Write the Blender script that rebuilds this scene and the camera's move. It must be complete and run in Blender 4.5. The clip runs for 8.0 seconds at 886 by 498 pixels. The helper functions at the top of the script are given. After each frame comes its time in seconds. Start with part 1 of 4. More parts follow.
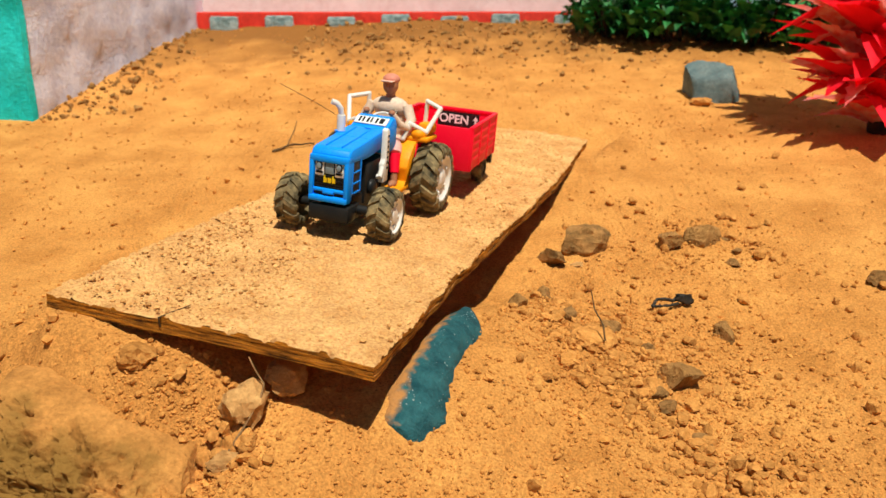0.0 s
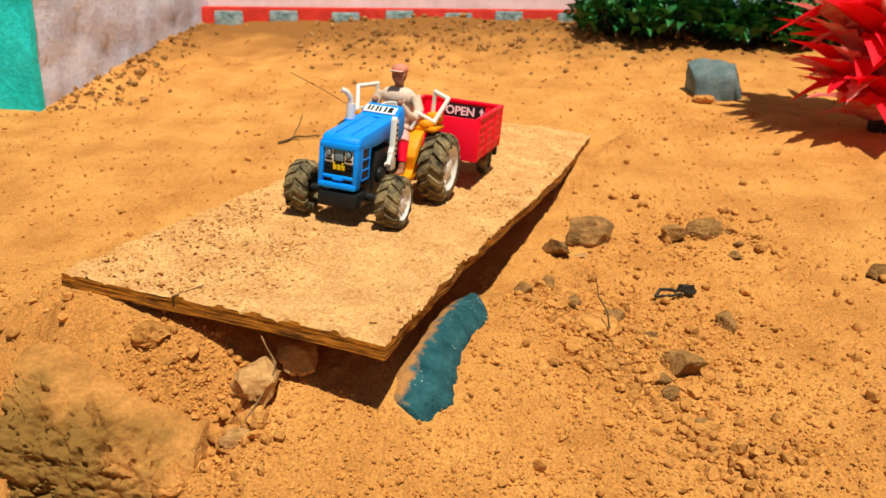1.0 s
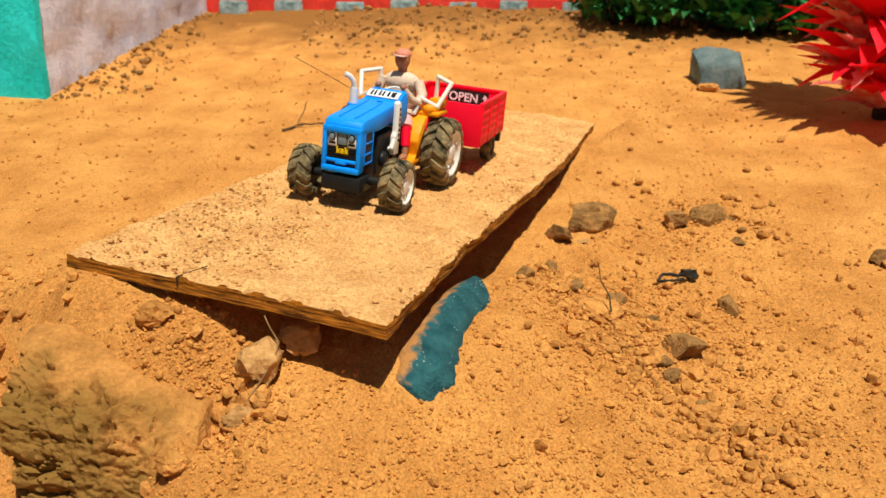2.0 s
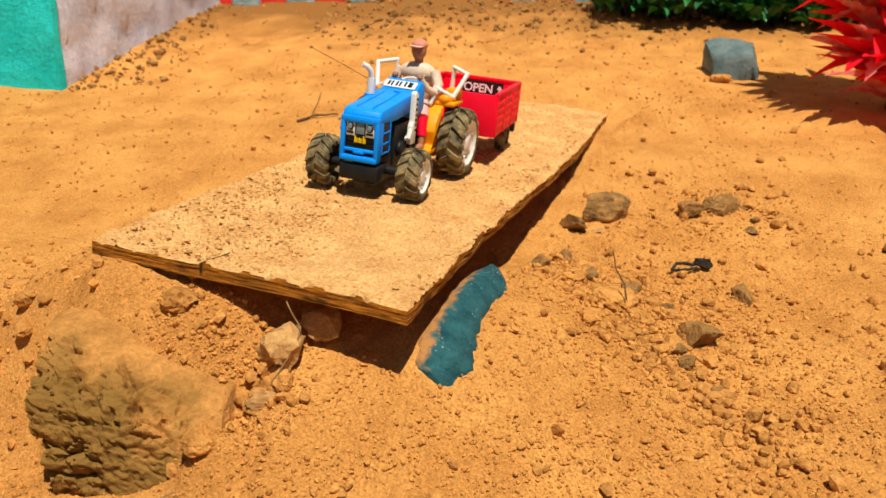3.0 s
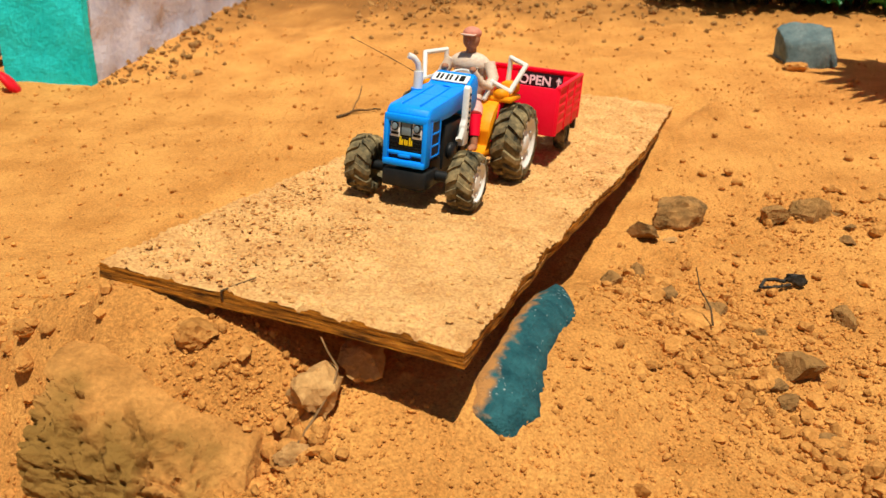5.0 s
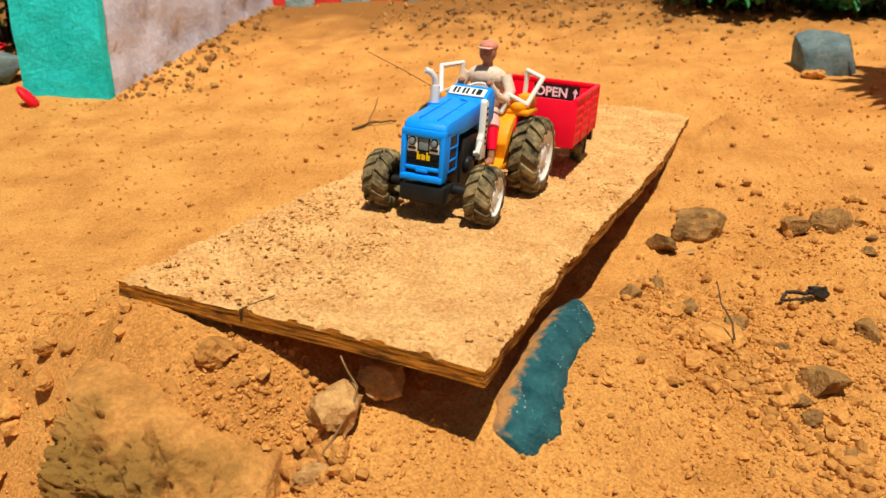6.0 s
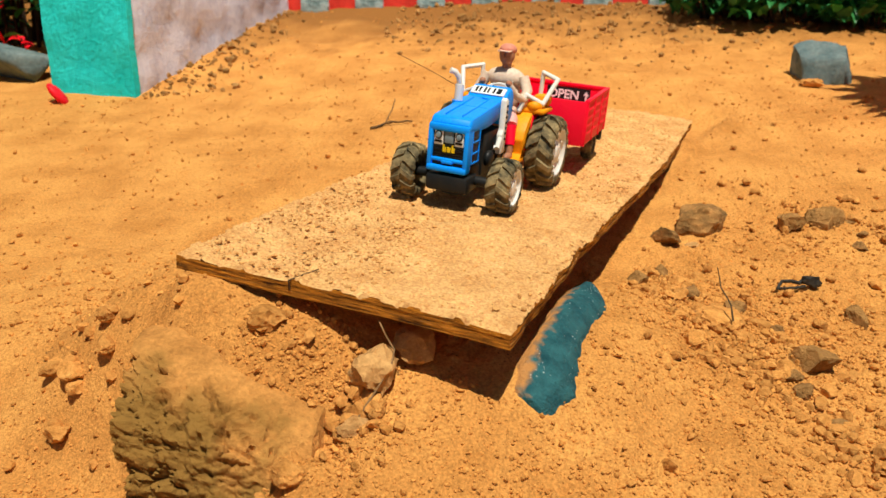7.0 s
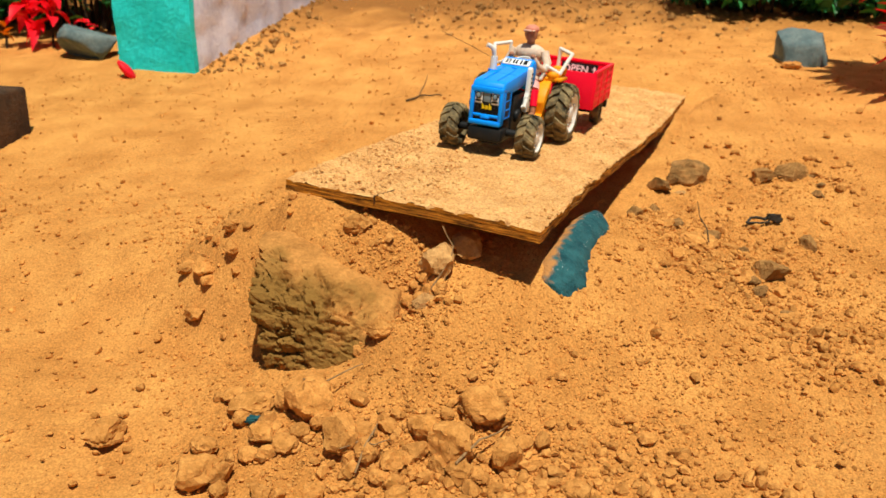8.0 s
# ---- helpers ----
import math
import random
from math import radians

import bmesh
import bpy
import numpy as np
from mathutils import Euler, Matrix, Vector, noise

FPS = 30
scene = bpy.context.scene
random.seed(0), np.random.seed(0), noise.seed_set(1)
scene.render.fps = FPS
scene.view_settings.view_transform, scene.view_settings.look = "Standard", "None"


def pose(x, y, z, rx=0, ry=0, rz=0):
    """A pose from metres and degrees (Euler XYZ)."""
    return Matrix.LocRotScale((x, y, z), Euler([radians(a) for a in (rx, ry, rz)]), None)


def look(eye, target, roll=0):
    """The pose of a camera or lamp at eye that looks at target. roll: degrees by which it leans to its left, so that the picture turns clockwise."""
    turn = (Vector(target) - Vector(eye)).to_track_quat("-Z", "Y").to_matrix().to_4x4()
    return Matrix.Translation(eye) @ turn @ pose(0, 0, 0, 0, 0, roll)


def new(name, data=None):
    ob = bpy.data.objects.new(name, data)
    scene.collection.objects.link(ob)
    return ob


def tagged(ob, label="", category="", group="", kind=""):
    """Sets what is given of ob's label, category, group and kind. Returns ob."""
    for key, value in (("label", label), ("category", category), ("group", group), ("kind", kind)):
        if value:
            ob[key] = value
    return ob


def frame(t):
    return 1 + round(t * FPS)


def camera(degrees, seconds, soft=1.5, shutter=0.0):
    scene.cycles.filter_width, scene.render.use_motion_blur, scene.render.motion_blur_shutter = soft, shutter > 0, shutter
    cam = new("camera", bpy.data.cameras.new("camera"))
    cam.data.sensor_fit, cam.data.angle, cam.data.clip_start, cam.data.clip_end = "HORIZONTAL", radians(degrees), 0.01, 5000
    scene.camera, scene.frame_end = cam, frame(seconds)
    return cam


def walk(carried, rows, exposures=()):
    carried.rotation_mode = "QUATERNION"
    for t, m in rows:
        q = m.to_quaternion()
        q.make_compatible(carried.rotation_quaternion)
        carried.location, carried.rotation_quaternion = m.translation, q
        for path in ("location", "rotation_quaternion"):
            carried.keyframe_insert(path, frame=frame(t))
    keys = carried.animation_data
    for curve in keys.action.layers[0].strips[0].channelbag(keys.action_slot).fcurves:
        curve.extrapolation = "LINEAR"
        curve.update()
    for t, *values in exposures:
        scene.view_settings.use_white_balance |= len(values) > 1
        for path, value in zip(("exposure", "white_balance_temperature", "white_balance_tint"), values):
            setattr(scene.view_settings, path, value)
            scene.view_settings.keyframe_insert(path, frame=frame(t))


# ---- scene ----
EXPOSURE = 0.07
cam = camera(54.5, 8.0)
cam.data.dof.use_dof = True
cam.data.dof.focus_distance = 0.60
cam.data.dof.aperture_fstop = 16.0
PATH = [
    (0, 0.0015, -0.0349, 0.3095, 72.21, 0.05, 0.05),
    (0.5, -0.0063, -0.0444, 0.3053, 72.55, -0.61, 0.18),
    (1, -0.0057, -0.0471, 0.3020, 72.24, -0.56, 0.12),
    (1.5, -0.0013, -0.0502, 0.2973, 72.00, -0.47, 0.24),
    (3, -0.0101, -0.0609, 0.2952, 71.25, -0.42, 1.04),
    (3.5, -0.0074, -0.0683, 0.2942, 71.14, 0.18, 1.36),
    (4, -0.0093, -0.0575, 0.2879, 70.98, 0.10, 1.98),
    (4.5, -0.0221, 0.0001, 0.2800, 69.94, 0.43, 2.65),
    (4.7, -0.0221, 0.0165, 0.2849, 70.21, 0.40, 3.12),
    (5.8, -0.0276, 0.0328, 0.2863, 70.97, 0.98, 4.35),
    (6, -0.0259, 0.0305, 0.2898, 71.11, 1.07, 4.45),
    (6.5, -0.0322, 0.0134, 0.2928, 71.61, 0.53, 4.70),
    (7, -0.0395, -0.0260, 0.2909, 71.60, 0.27, 4.67),
    (7.5, -0.0497, -0.1357, 0.2994, 71.66, -0.28, 4.47),
    (8, -0.0591, -0.2176, 0.2966, 71.01, -0.17, 4.98),
]
walk(cam, [(t, pose(x, y, z, rx, ry, rz)) for t, x, y, z, rx, ry, rz in PATH], [(0.0, EXPOSURE), (8.0, EXPOSURE)])


# ---- lie of the land: a gently rising yard with a heap of soil under the board's front ----
FR = Vector((-0.0373, 0.4125, 0.0953))            # the board's front corner
BU = Vector((-0.9478, 0.3072, 0.0858)).normalized()   # across the board
BN = Vector((0.0861, -0.0124, 0.9962)).normalized()   # up from the board
BV = BU.cross(BN) * -1.0
BV = BV if BV.y > 0 else -BV                        # along the board, away from the front
BOARD_W, BOARD_L, BOARD_T = 0.230, 0.800, 0.0100


def board_point(a, b, h=0.0):
    return FR + BU * a + BV * b + BN * h


def smooth(e0, e1, v):
    k = min(1.0, max(0.0, (v - e0) / (e1 - e0)))
    return k * k * (3 - 2 * k)


def curve(v, knots):
    if v <= knots[0][0]:
        return knots[0][1]
    for (p, q), (r, s) in zip(knots, knots[1:]):
        if v <= r:
            return q + (s - q) * smooth(p, r, v)
    return knots[-1][1]


RIDGE = ((-0.20, 0.0), (-0.10, 0.022), (-0.03, 0.056), (0.01, 0.070), (0.08, 0.076), (0.15, 0.108), (0.215, 0.120), (0.245, 0.104), (0.37, 0.044), (0.55, 0.020), (0.80, 0.0))
CREST = ((-0.05, 0.14), (0.06, 0.06), (0.16, 0.015), (0.26, 0.03))


def bare(x, y):
    """The height of the yard without its fine unevenness."""
    rise = 0.139 * min(y, 2.6) + 0.01 * smooth(1.2, 2.2, y)
    base = 0.0187 * max(-3.0, min(3.0, x)) + rise - 0.079
    rx, ry = x - FR.x, y - FR.y
    a, b = -0.9513 * rx + 0.3083 * ry, 0.3083 * rx + 0.9513 * ry
    s = b - curve(a, CREST)
    s = min(0.0, s + 0.025) if s < 0 else s
    s = s / (0.25 - 0.16 * smooth(0.05, 0.115, a)) if s < 0 else s / 0.25
    f = 0.5 + 0.5 * math.cos(math.pi * min(1.0, abs(s)))
    apron = 0.020 * math.exp(-((a - 0.13) / 0.10) ** 2 - ((b + 0.11) / 0.06) ** 2)
    apron += 0.046 * math.exp(-((a - 0.092) / 0.032) ** 2 - ((b + 0.068) / 0.030) ** 2)
    z = base + max(curve(a, RIDGE) * f, apron) + 0.25 * min(curve(a, RIDGE) * f, apron)
    return z


def land(x, y):
    """The height of the yard at a place."""
    near = 1.0 - smooth(0.9, 1.8, y)
    far = smooth(0.9, 1.7, y)
    n = (0.0030 - 0.0016 * smooth(0.55, 0.8, y) * smooth(0.1, -0.1, x)) * noise.fractal((x * 18, y * 18, 0.3), 1.0, 2.0, 4)
    n += 0.0012 * near * noise.fractal((x * 95, y * 95, 2.0), 0.9, 2.0, 3)
    if near > 0.05:
        rubble = 0.35 + 0.65 * smooth(-0.15, 0.35, noise.noise((x * 11, y * 11, 6.0)) + (0.15 if x > -0.02 else -0.12))
        n += 0.0024 * near * rubble * smooth(0.22, 0.42, noise.fractal((x * 85, y * 85, 3.0), 0.8, 2.0, 2))
        n += 0.0015 * near * rubble * smooth(0.20, 0.40, noise.noise((x * 210, y * 210, 1.0)))
        n -= 0.0016 * near * rubble * smooth(0.30, 0.50, noise.noise((x * 130, y * 130, 8.0)))
    n += 0.0008 * near * smooth(0.2, 0.7, noise.noise((x * 170, y * 170, 9.0)) + 0.5 * noise.noise((x * 23, y * 23, 4.0)))
    n += 0.0016 * near * max(0.0, noise.noise((x * 42, y * 42, 5.0))) * (1.0 if x > 0.03 or y < 0.5 else 0.4)
    n += (0.010 - 0.004 * smooth(1.7, 1.3, y)) * far * noise.fractal((x * 9, y * 9, 7.0), 0.9, 2.0, 4)
    z = bare(x, y) + n
    rx, ry = x - FR.x, y - FR.y
    a, b = -0.9513 * rx + 0.3083 * ry, 0.3083 * rx + 0.9513 * ry
    out = max(0.0, -0.015 - a, a - 0.245, -0.005 - b, b - 0.81)
    if out < 0.08:
        z = min(z, FR.z + BU.z * a + BV.z * b - BOARD_T - 0.0006 + 0.7 * out)
    return z


# ---- light ----
SUN = Vector((0.15, -0.40, 1.0)).normalized()
world = bpy.data.worlds.new("world")
scene.world = world
world.use_nodes = True
wn = world.node_tree.nodes
sky = wn.new("ShaderNodeTexSky")
sky.sky_type = "NISHITA"
sky.sun_disc = False
sky.sun_elevation = math.asin(SUN.z)
sky.sun_rotation = math.atan2(SUN.x, SUN.y)
wn["Background"].inputs["Strength"].default_value = 0.032
world.node_tree.links.new(sky.outputs[0], wn["Background"].inputs["Color"])
sun = new("sun", bpy.data.lights.new("sun", "SUN"))
sun.data.energy = 5.0
sun.data.angle = radians(0.5)
sun.data.color = (1.0, 0.93, 0.80)
sun.matrix_world = look(SUN * 5, (0, 0, 0))


# ---- materials ----
def material(name, dark, light, scale=30.0, fine=300.0, bump=0.3, dist=0.001, rough=0.85, metal=0.0, speck=0.0, speck_col=(0.1, 0.05, 0.02), speck_scale=220.0, random=0.0, lift=0.5, spec=0.3, thin=0.0, grain=0.25, stretch=None):
    m = bpy.data.materials.new(name)
    m.use_nodes = True
    nt = m.node_tree
    nd, ln = nt.nodes, nt.links
    bs = nd["Principled BSDF"]
    bs.inputs["Roughness"].default_value = rough
    bs.inputs["Metallic"].default_value = metal
    bs.inputs["Specular IOR Level"].default_value = spec
    tc = nd.new("ShaderNodeTexCoord")
    n1 = nd.new("ShaderNodeTexNoise")
    n1.inputs["Scale"].default_value = scale
    n1.inputs["Detail"].default_value = 6.0
    n1.inputs["Roughness"].default_value = 0.62
    n2 = nd.new("ShaderNodeTexNoise")
    n2.inputs["Scale"].default_value = fine
    n2.inputs["Detail"].default_value = 5.0
    n2.inputs["Roughness"].default_value = 0.7
    along = tc.outputs["Object"]
    if stretch:
        mp = nd.new("ShaderNodeMapping")
        mp.inputs["Scale"].default_value = stretch
        ln.new(along, mp.inputs["Vector"])
        along = mp.outputs["Vector"]
    for n in (n1, n2):
        ln.new(along, n.inputs["Vector"])
    ramp = nd.new("ShaderNodeValToRGB")
    ramp.color_ramp.elements[0].position, ramp.color_ramp.elements[1].position = lift - 0.16, lift + 0.16
    ramp.color_ramp.elements[0].color = (*dark, 1)
    ramp.color_ramp.elements[1].color = (*light, 1)
    ln.new(n1.outputs["Fac"], ramp.inputs["Fac"])
    col = ramp.outputs["Color"]
    mix = nd.new("ShaderNodeMix")
    mix.data_type, mix.blend_type = "RGBA", "OVERLAY"
    mix.inputs["Factor"].default_value = 0.45
    ln.new(col, mix.inputs[6])
    sharp = nd.new("ShaderNodeMapRange")
    sharp.inputs["From Min"].default_value, sharp.inputs["From Max"].default_value = 0.5 - 0.12 / grain, 0.5 + 0.08 / grain
    ln.new(n2.outputs["Fac"], sharp.inputs["Value"])
    ln.new(sharp.outputs[0], mix.inputs[7])
    col = mix.outputs[2]
    if speck:
        vo = nd.new("ShaderNodeTexVoronoi")
        vo.inputs["Scale"].default_value = speck_scale
        ln.new(tc.outputs["Object"], vo.inputs["Vector"])
        n3 = nd.new("ShaderNodeTexNoise")
        n3.inputs["Scale"].default_value = speck_scale * 0.17
        ln.new(tc.outputs["Object"], n3.inputs["Vector"])
        ad = nd.new("ShaderNodeMath")
        ad.operation = "MULTIPLY_ADD"
        ad.inputs[1].default_value = 1.1
        ln.new(n3.outputs["Fac"], ad.inputs[0])
        ln.new(vo.outputs["Distance"], ad.inputs[2])
        r2 = nd.new("ShaderNodeValToRGB")
        r2.color_ramp.elements[0].position, r2.color_ramp.elements[1].position = speck, speck + 0.07
        r2.color_ramp.elements[0].color = (1, 1, 1, 1)
        r2.color_ramp.elements[1].color = (0, 0, 0, 1)
        ln.new(ad.outputs[0], r2.inputs["Fac"])
        m2 = nd.new("ShaderNodeMix")
        m2.data_type = "RGBA"
        ln.new(r2.outputs["Color"], m2.inputs["Factor"])
        ln.new(col, m2.inputs[6])
        m2.inputs[7].default_value = (*speck_col, 1)
        col = m2.outputs[2]
    if random:
        oi = nd.new("ShaderNodeNewGeometry")
        hs = nd.new("ShaderNodeHueSaturation")
        mr = nd.new("ShaderNodeMapRange")
        mr.inputs["To Min"].default_value, mr.inputs["To Max"].default_value = 1 - random, 1 + random
        ln.new(oi.outputs["Random Per Island"], mr.inputs["Value"])
        ln.new(mr.outputs[0], hs.inputs["Value"])
        ln.new(col, hs.inputs["Color"])
        col = hs.outputs["Color"]
    ln.new(col, bs.inputs["Base Color"])
    if bump:
        ad2 = nd.new("ShaderNodeMath")
        ad2.operation = "MULTIPLY_ADD"
        ad2.inputs[1].default_value = 2.0
        ln.new(n1.outputs["Fac"], ad2.inputs[0])
        ln.new(n2.outputs["Fac"], ad2.inputs[2])
        bp = nd.new("ShaderNodeBump")
        bp.inputs["Strength"].default_value = bump
        bp.inputs["Distance"].default_value = dist
        ln.new(ad2.outputs[0], bp.inputs["Height"])
        ln.new(bp.outputs[0], bs.inputs["Normal"])
    if thin:
        tr = nd.new("ShaderNodeBsdfTranslucent")
        ms = nd.new("ShaderNodeMixShader")
        ms.inputs[0].default_value = thin
        ln.new(col, tr.inputs["Color"])
        ln.new(bs.outputs[0], ms.inputs[1])
        ln.new(tr.outputs[0], ms.inputs[2])
        ln.new(ms.outputs[0], nd["Material Output"].inputs["Surface"])
    return m


def plastic(name, c, rough=0.38, dust=0.25):
    """Moulded toy plastic with a little dust."""
    d = tuple(v * (1 - dust) + w * dust for v, w in zip(c, (0.5, 0.3, 0.12)))
    return material(name, d, c, 60, 500, 0.06, 0.0003, rough, lift=0.36, spec=0.22)


SAND = material("dry_orange_soil", (0.43, 0.185, 0.042), (0.61, 0.285, 0.073), 14, 520, 0.9, 0.0014, 0.95, speck=0.52, speck_col=(0.20, 0.092, 0.026), speck_scale=260, spec=0.1, grain=0.5)
CLOD = material("soil_clod", (0.39, 0.170, 0.038), (0.64, 0.300, 0.080), 90, 500, 0.9, 0.0012, 0.95, random=0.16, spec=0.1)
CRUMB = material("soil_crumb", (0.40, 0.172, 0.037), (0.64, 0.300, 0.076), 80, 700, 0.5, 0.0005, 0.95, random=0.16, spec=0.1)
BOARD_CRUMB = material("board_crust_crumb", (0.48, 0.235, 0.072), (0.70, 0.39, 0.142), 80, 700, 0.5, 0.0005, 0.95, random=0.2, spec=0.1)
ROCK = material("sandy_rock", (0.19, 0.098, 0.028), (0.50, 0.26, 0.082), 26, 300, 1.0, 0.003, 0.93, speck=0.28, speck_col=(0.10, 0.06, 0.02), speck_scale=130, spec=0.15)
def cover(m, colour, axis_dir, start, end, amp, scale=48.0):
    """Lays a second colour over part of a thing, with a ragged edge across the direction given in its own space."""
    nd, ln = m.node_tree.nodes, m.node_tree.links
    bs = nd["Principled BSDF"]
    old = bs.inputs["Base Color"].links[0].from_socket
    tc = nd.new("ShaderNodeTexCoord")
    dot = nd.new("ShaderNodeVectorMath")
    dot.operation = "DOT_PRODUCT"
    dot.inputs[1].default_value = axis_dir
    ln.new(tc.outputs["Object"], dot.inputs[0])
    no = nd.new("ShaderNodeTexNoise")
    no.inputs["Scale"].default_value, no.inputs["Detail"].default_value = scale, 8
    ln.new(tc.outputs["Object"], no.inputs["Vector"])
    ad = nd.new("ShaderNodeMath")
    ad.operation = "MULTIPLY_ADD"
    ad.inputs[1].default_value = amp
    ln.new(no.outputs["Fac"], ad.inputs[0])
    ln.new(dot.outputs["Value"], ad.inputs[2])
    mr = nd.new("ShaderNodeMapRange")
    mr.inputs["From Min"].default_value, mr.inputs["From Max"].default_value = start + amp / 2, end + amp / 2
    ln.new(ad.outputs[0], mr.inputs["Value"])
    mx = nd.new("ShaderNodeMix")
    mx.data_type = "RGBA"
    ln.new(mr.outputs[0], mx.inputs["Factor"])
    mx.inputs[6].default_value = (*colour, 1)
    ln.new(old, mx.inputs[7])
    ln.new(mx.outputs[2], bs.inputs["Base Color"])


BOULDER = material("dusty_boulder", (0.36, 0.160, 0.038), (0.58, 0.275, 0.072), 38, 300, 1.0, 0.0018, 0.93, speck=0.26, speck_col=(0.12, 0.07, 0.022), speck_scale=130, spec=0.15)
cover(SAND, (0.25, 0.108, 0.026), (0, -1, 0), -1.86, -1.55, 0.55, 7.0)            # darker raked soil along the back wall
cover(BOULDER, (0.26, 0.138, 0.031), (0.3, 1, 0), -0.042, -0.010, 0.12, 30.0)      # darker low on the face: bare broken stone, cavity shade in the colour
STONE = material("pale_field_stone", (0.37, 0.195, 0.062), (0.60, 0.34, 0.125), 70, 350, 0.9, 0.0014, 0.9, spec=0.2)
BROWN_STONE = material("brown_stone", (0.13, 0.070, 0.022), (0.42, 0.215, 0.066), 70, 350, 1.0, 0.0016, 0.9, spec=0.2)
TEAL_STONE = material("blue_grey_stone", (0.004, 0.058, 0.072), (0.026, 0.135, 0.150), 70, 520, 1.0, 0.0022, 0.8, speck=0.58, speck_col=(0.34, 0.46, 0.45), speck_scale=330, spec=0.3)
cover(TEAL_STONE, (0.56, 0.26, 0.075), (0.96, -0.277, 0), -0.1545, -0.1475, 0.022, 120.0)      # soil drifted over one side
GREY_STONE = material("grey_blue_stone", (0.07, 0.115, 0.12), (0.17, 0.22, 0.21), 22, 160, 0.7, 0.002, 0.85, spec=0.25)
BOARD_TOP = material("dusty_board_face", (0.55, 0.275, 0.092), (0.74, 0.42, 0.162), 24, 440, 1.0, 0.0016, 0.95, speck=0.54, speck_col=(0.20, 0.09, 0.025), speck_scale=260, spec=0.1, grain=0.5)
BOARD_EDGE = material("torn_wood_edge", (0.045, 0.016, 0.003), (0.78, 0.29, 0.025), 42, 160, 1.0, 0.0018, 0.9, spec=0.15, lift=0.52, stretch=(1.0, 1.0, 14.0))
WOOD_DARK = material("weathered_wood", (0.12, 0.045, 0.010), (0.42, 0.18, 0.04), 110, 500, 1.0, 0.0016, 0.9, spec=0.15)
TWIG = material("dry_twig", (0.16, 0.09, 0.035), (0.34, 0.21, 0.09), 200, 900, 0.4, 0.0004, 0.85)
DARK_TWIG = material("dark_twig", (0.05, 0.03, 0.012), (0.14, 0.08, 0.03), 200, 900, 0.4, 0.0004, 0.85)
CHAR = material("charred_scrap", (0.010, 0.009, 0.007), (0.045, 0.035, 0.022), 120, 600, 0.8, 0.0008, 0.55)
LILAC = material("whitewashed_plaster", (0.48, 0.50, 0.63), (0.70, 0.70, 0.80), 16, 110, 0.6, 0.003, 0.9, speck=0.24, speck_col=(0.25, 0.29, 0.40), speck_scale=38, spec=0.15)
TEAL_PAINT = material("turquoise_paint", (0.004, 0.55, 0.53), (0.02, 0.70, 0.68), 18, 120, 0.8, 0.003, 0.75, spec=0.3)
WHITE_WALL = material("pinkish_white_wall", (0.66, 0.58, 0.57), (0.80, 0.72, 0.71), 8, 60, 0.3, 0.003, 0.9)
BLUE_WALL = material("pale_blue_wall", (0.22, 0.36, 0.50), (0.36, 0.50, 0.62), 6, 60, 0.3, 0.003, 0.9)
RED_BAND = material("red_painted_band", (0.46, 0.022, 0.010), (0.66, 0.035, 0.018), 14, 100, 0.6, 0.003, 0.7)
BLOCK_GREY = material("grey_block", (0.13, 0.20, 0.20), (0.44, 0.52, 0.50), 32, 120, 0.9, 0.004, 0.9)
LEAF = material("dark_green_leaf", (0.010, 0.085, 0.018), (0.036, 0.21, 0.055), 30, 200, 0.2, 0.001, 0.45, random=0.5)
RED_LEAF = material("red_leaf", (0.94, 0.006, 0.018), (1.0, 0.02, 0.045), 14, 160, 0.2, 0.001, 0.5, random=0.10, thin=0.35)
PINK_LEAF = material("pink_leaf", (0.80, 0.08, 0.09), (0.85, 0.40, 0.36), 60, 260, 0.2, 0.001, 0.5, random=0.10, thin=0.35)
BARK = material("dark_stem", (0.012, 0.008, 0.006), (0.05, 0.028, 0.014), 60, 300, 0.8, 0.002, 0.9)
# brick brown taken darker: the shade the brick stands in is in this colour
BRICK_BROWN = material("brown_fired_brick", (0.030, 0.016, 0.008), (0.085, 0.042, 0.018), 25, 160, 0.8, 0.003, 0.9)
BLUE = plastic("blue_plastic", (0.0, 0.26, 1.0), 0.5, 0.01)
RED = plastic("red_plastic", (0.88, 0.002, 0.028), 0.5, 0.015)
ORANGE = plastic("orange_yellow_plastic", (0.85, 0.29, 0.004), 0.5, 0.04)
WHITE = plastic("white_plastic", (0.72, 0.72, 0.66), 0.4, 0.10)
BLACK = plastic("black_plastic", (0.010, 0.012, 0.013), 0.45, 0.03)
RUBBER = material("dusty_rubber", (0.018, 0.020, 0.015), (0.30, 0.225, 0.105), 90, 420, 0.5, 0.0006, 0.85, lift=0.50, spec=0.2)
SILVER = plastic("silver_plastic", (0.16, 0.22, 0.25), 0.35, 0.06)
YELLOW = plastic("yellow_decal", (0.80, 0.52, 0.01), 0.4, 0.0)
DECAL_WHITE = plastic("white_decal", (0.74, 0.76, 0.74), 0.45, 0.04)
SHIRT = plastic("cream_figure_plastic", (0.66, 0.50, 0.38), 0.55, 0.08)
SKIN = plastic("brown_figure_plastic", (0.34, 0.15, 0.08), 0.5, 0.06)
CLOTH = plastic("pale_pink_plastic", (0.66, 0.34, 0.30), 0.55, 0.05)
CAP = plastic("pink_red_cap", (0.58, 0.22, 0.15), 0.55, 0.06)


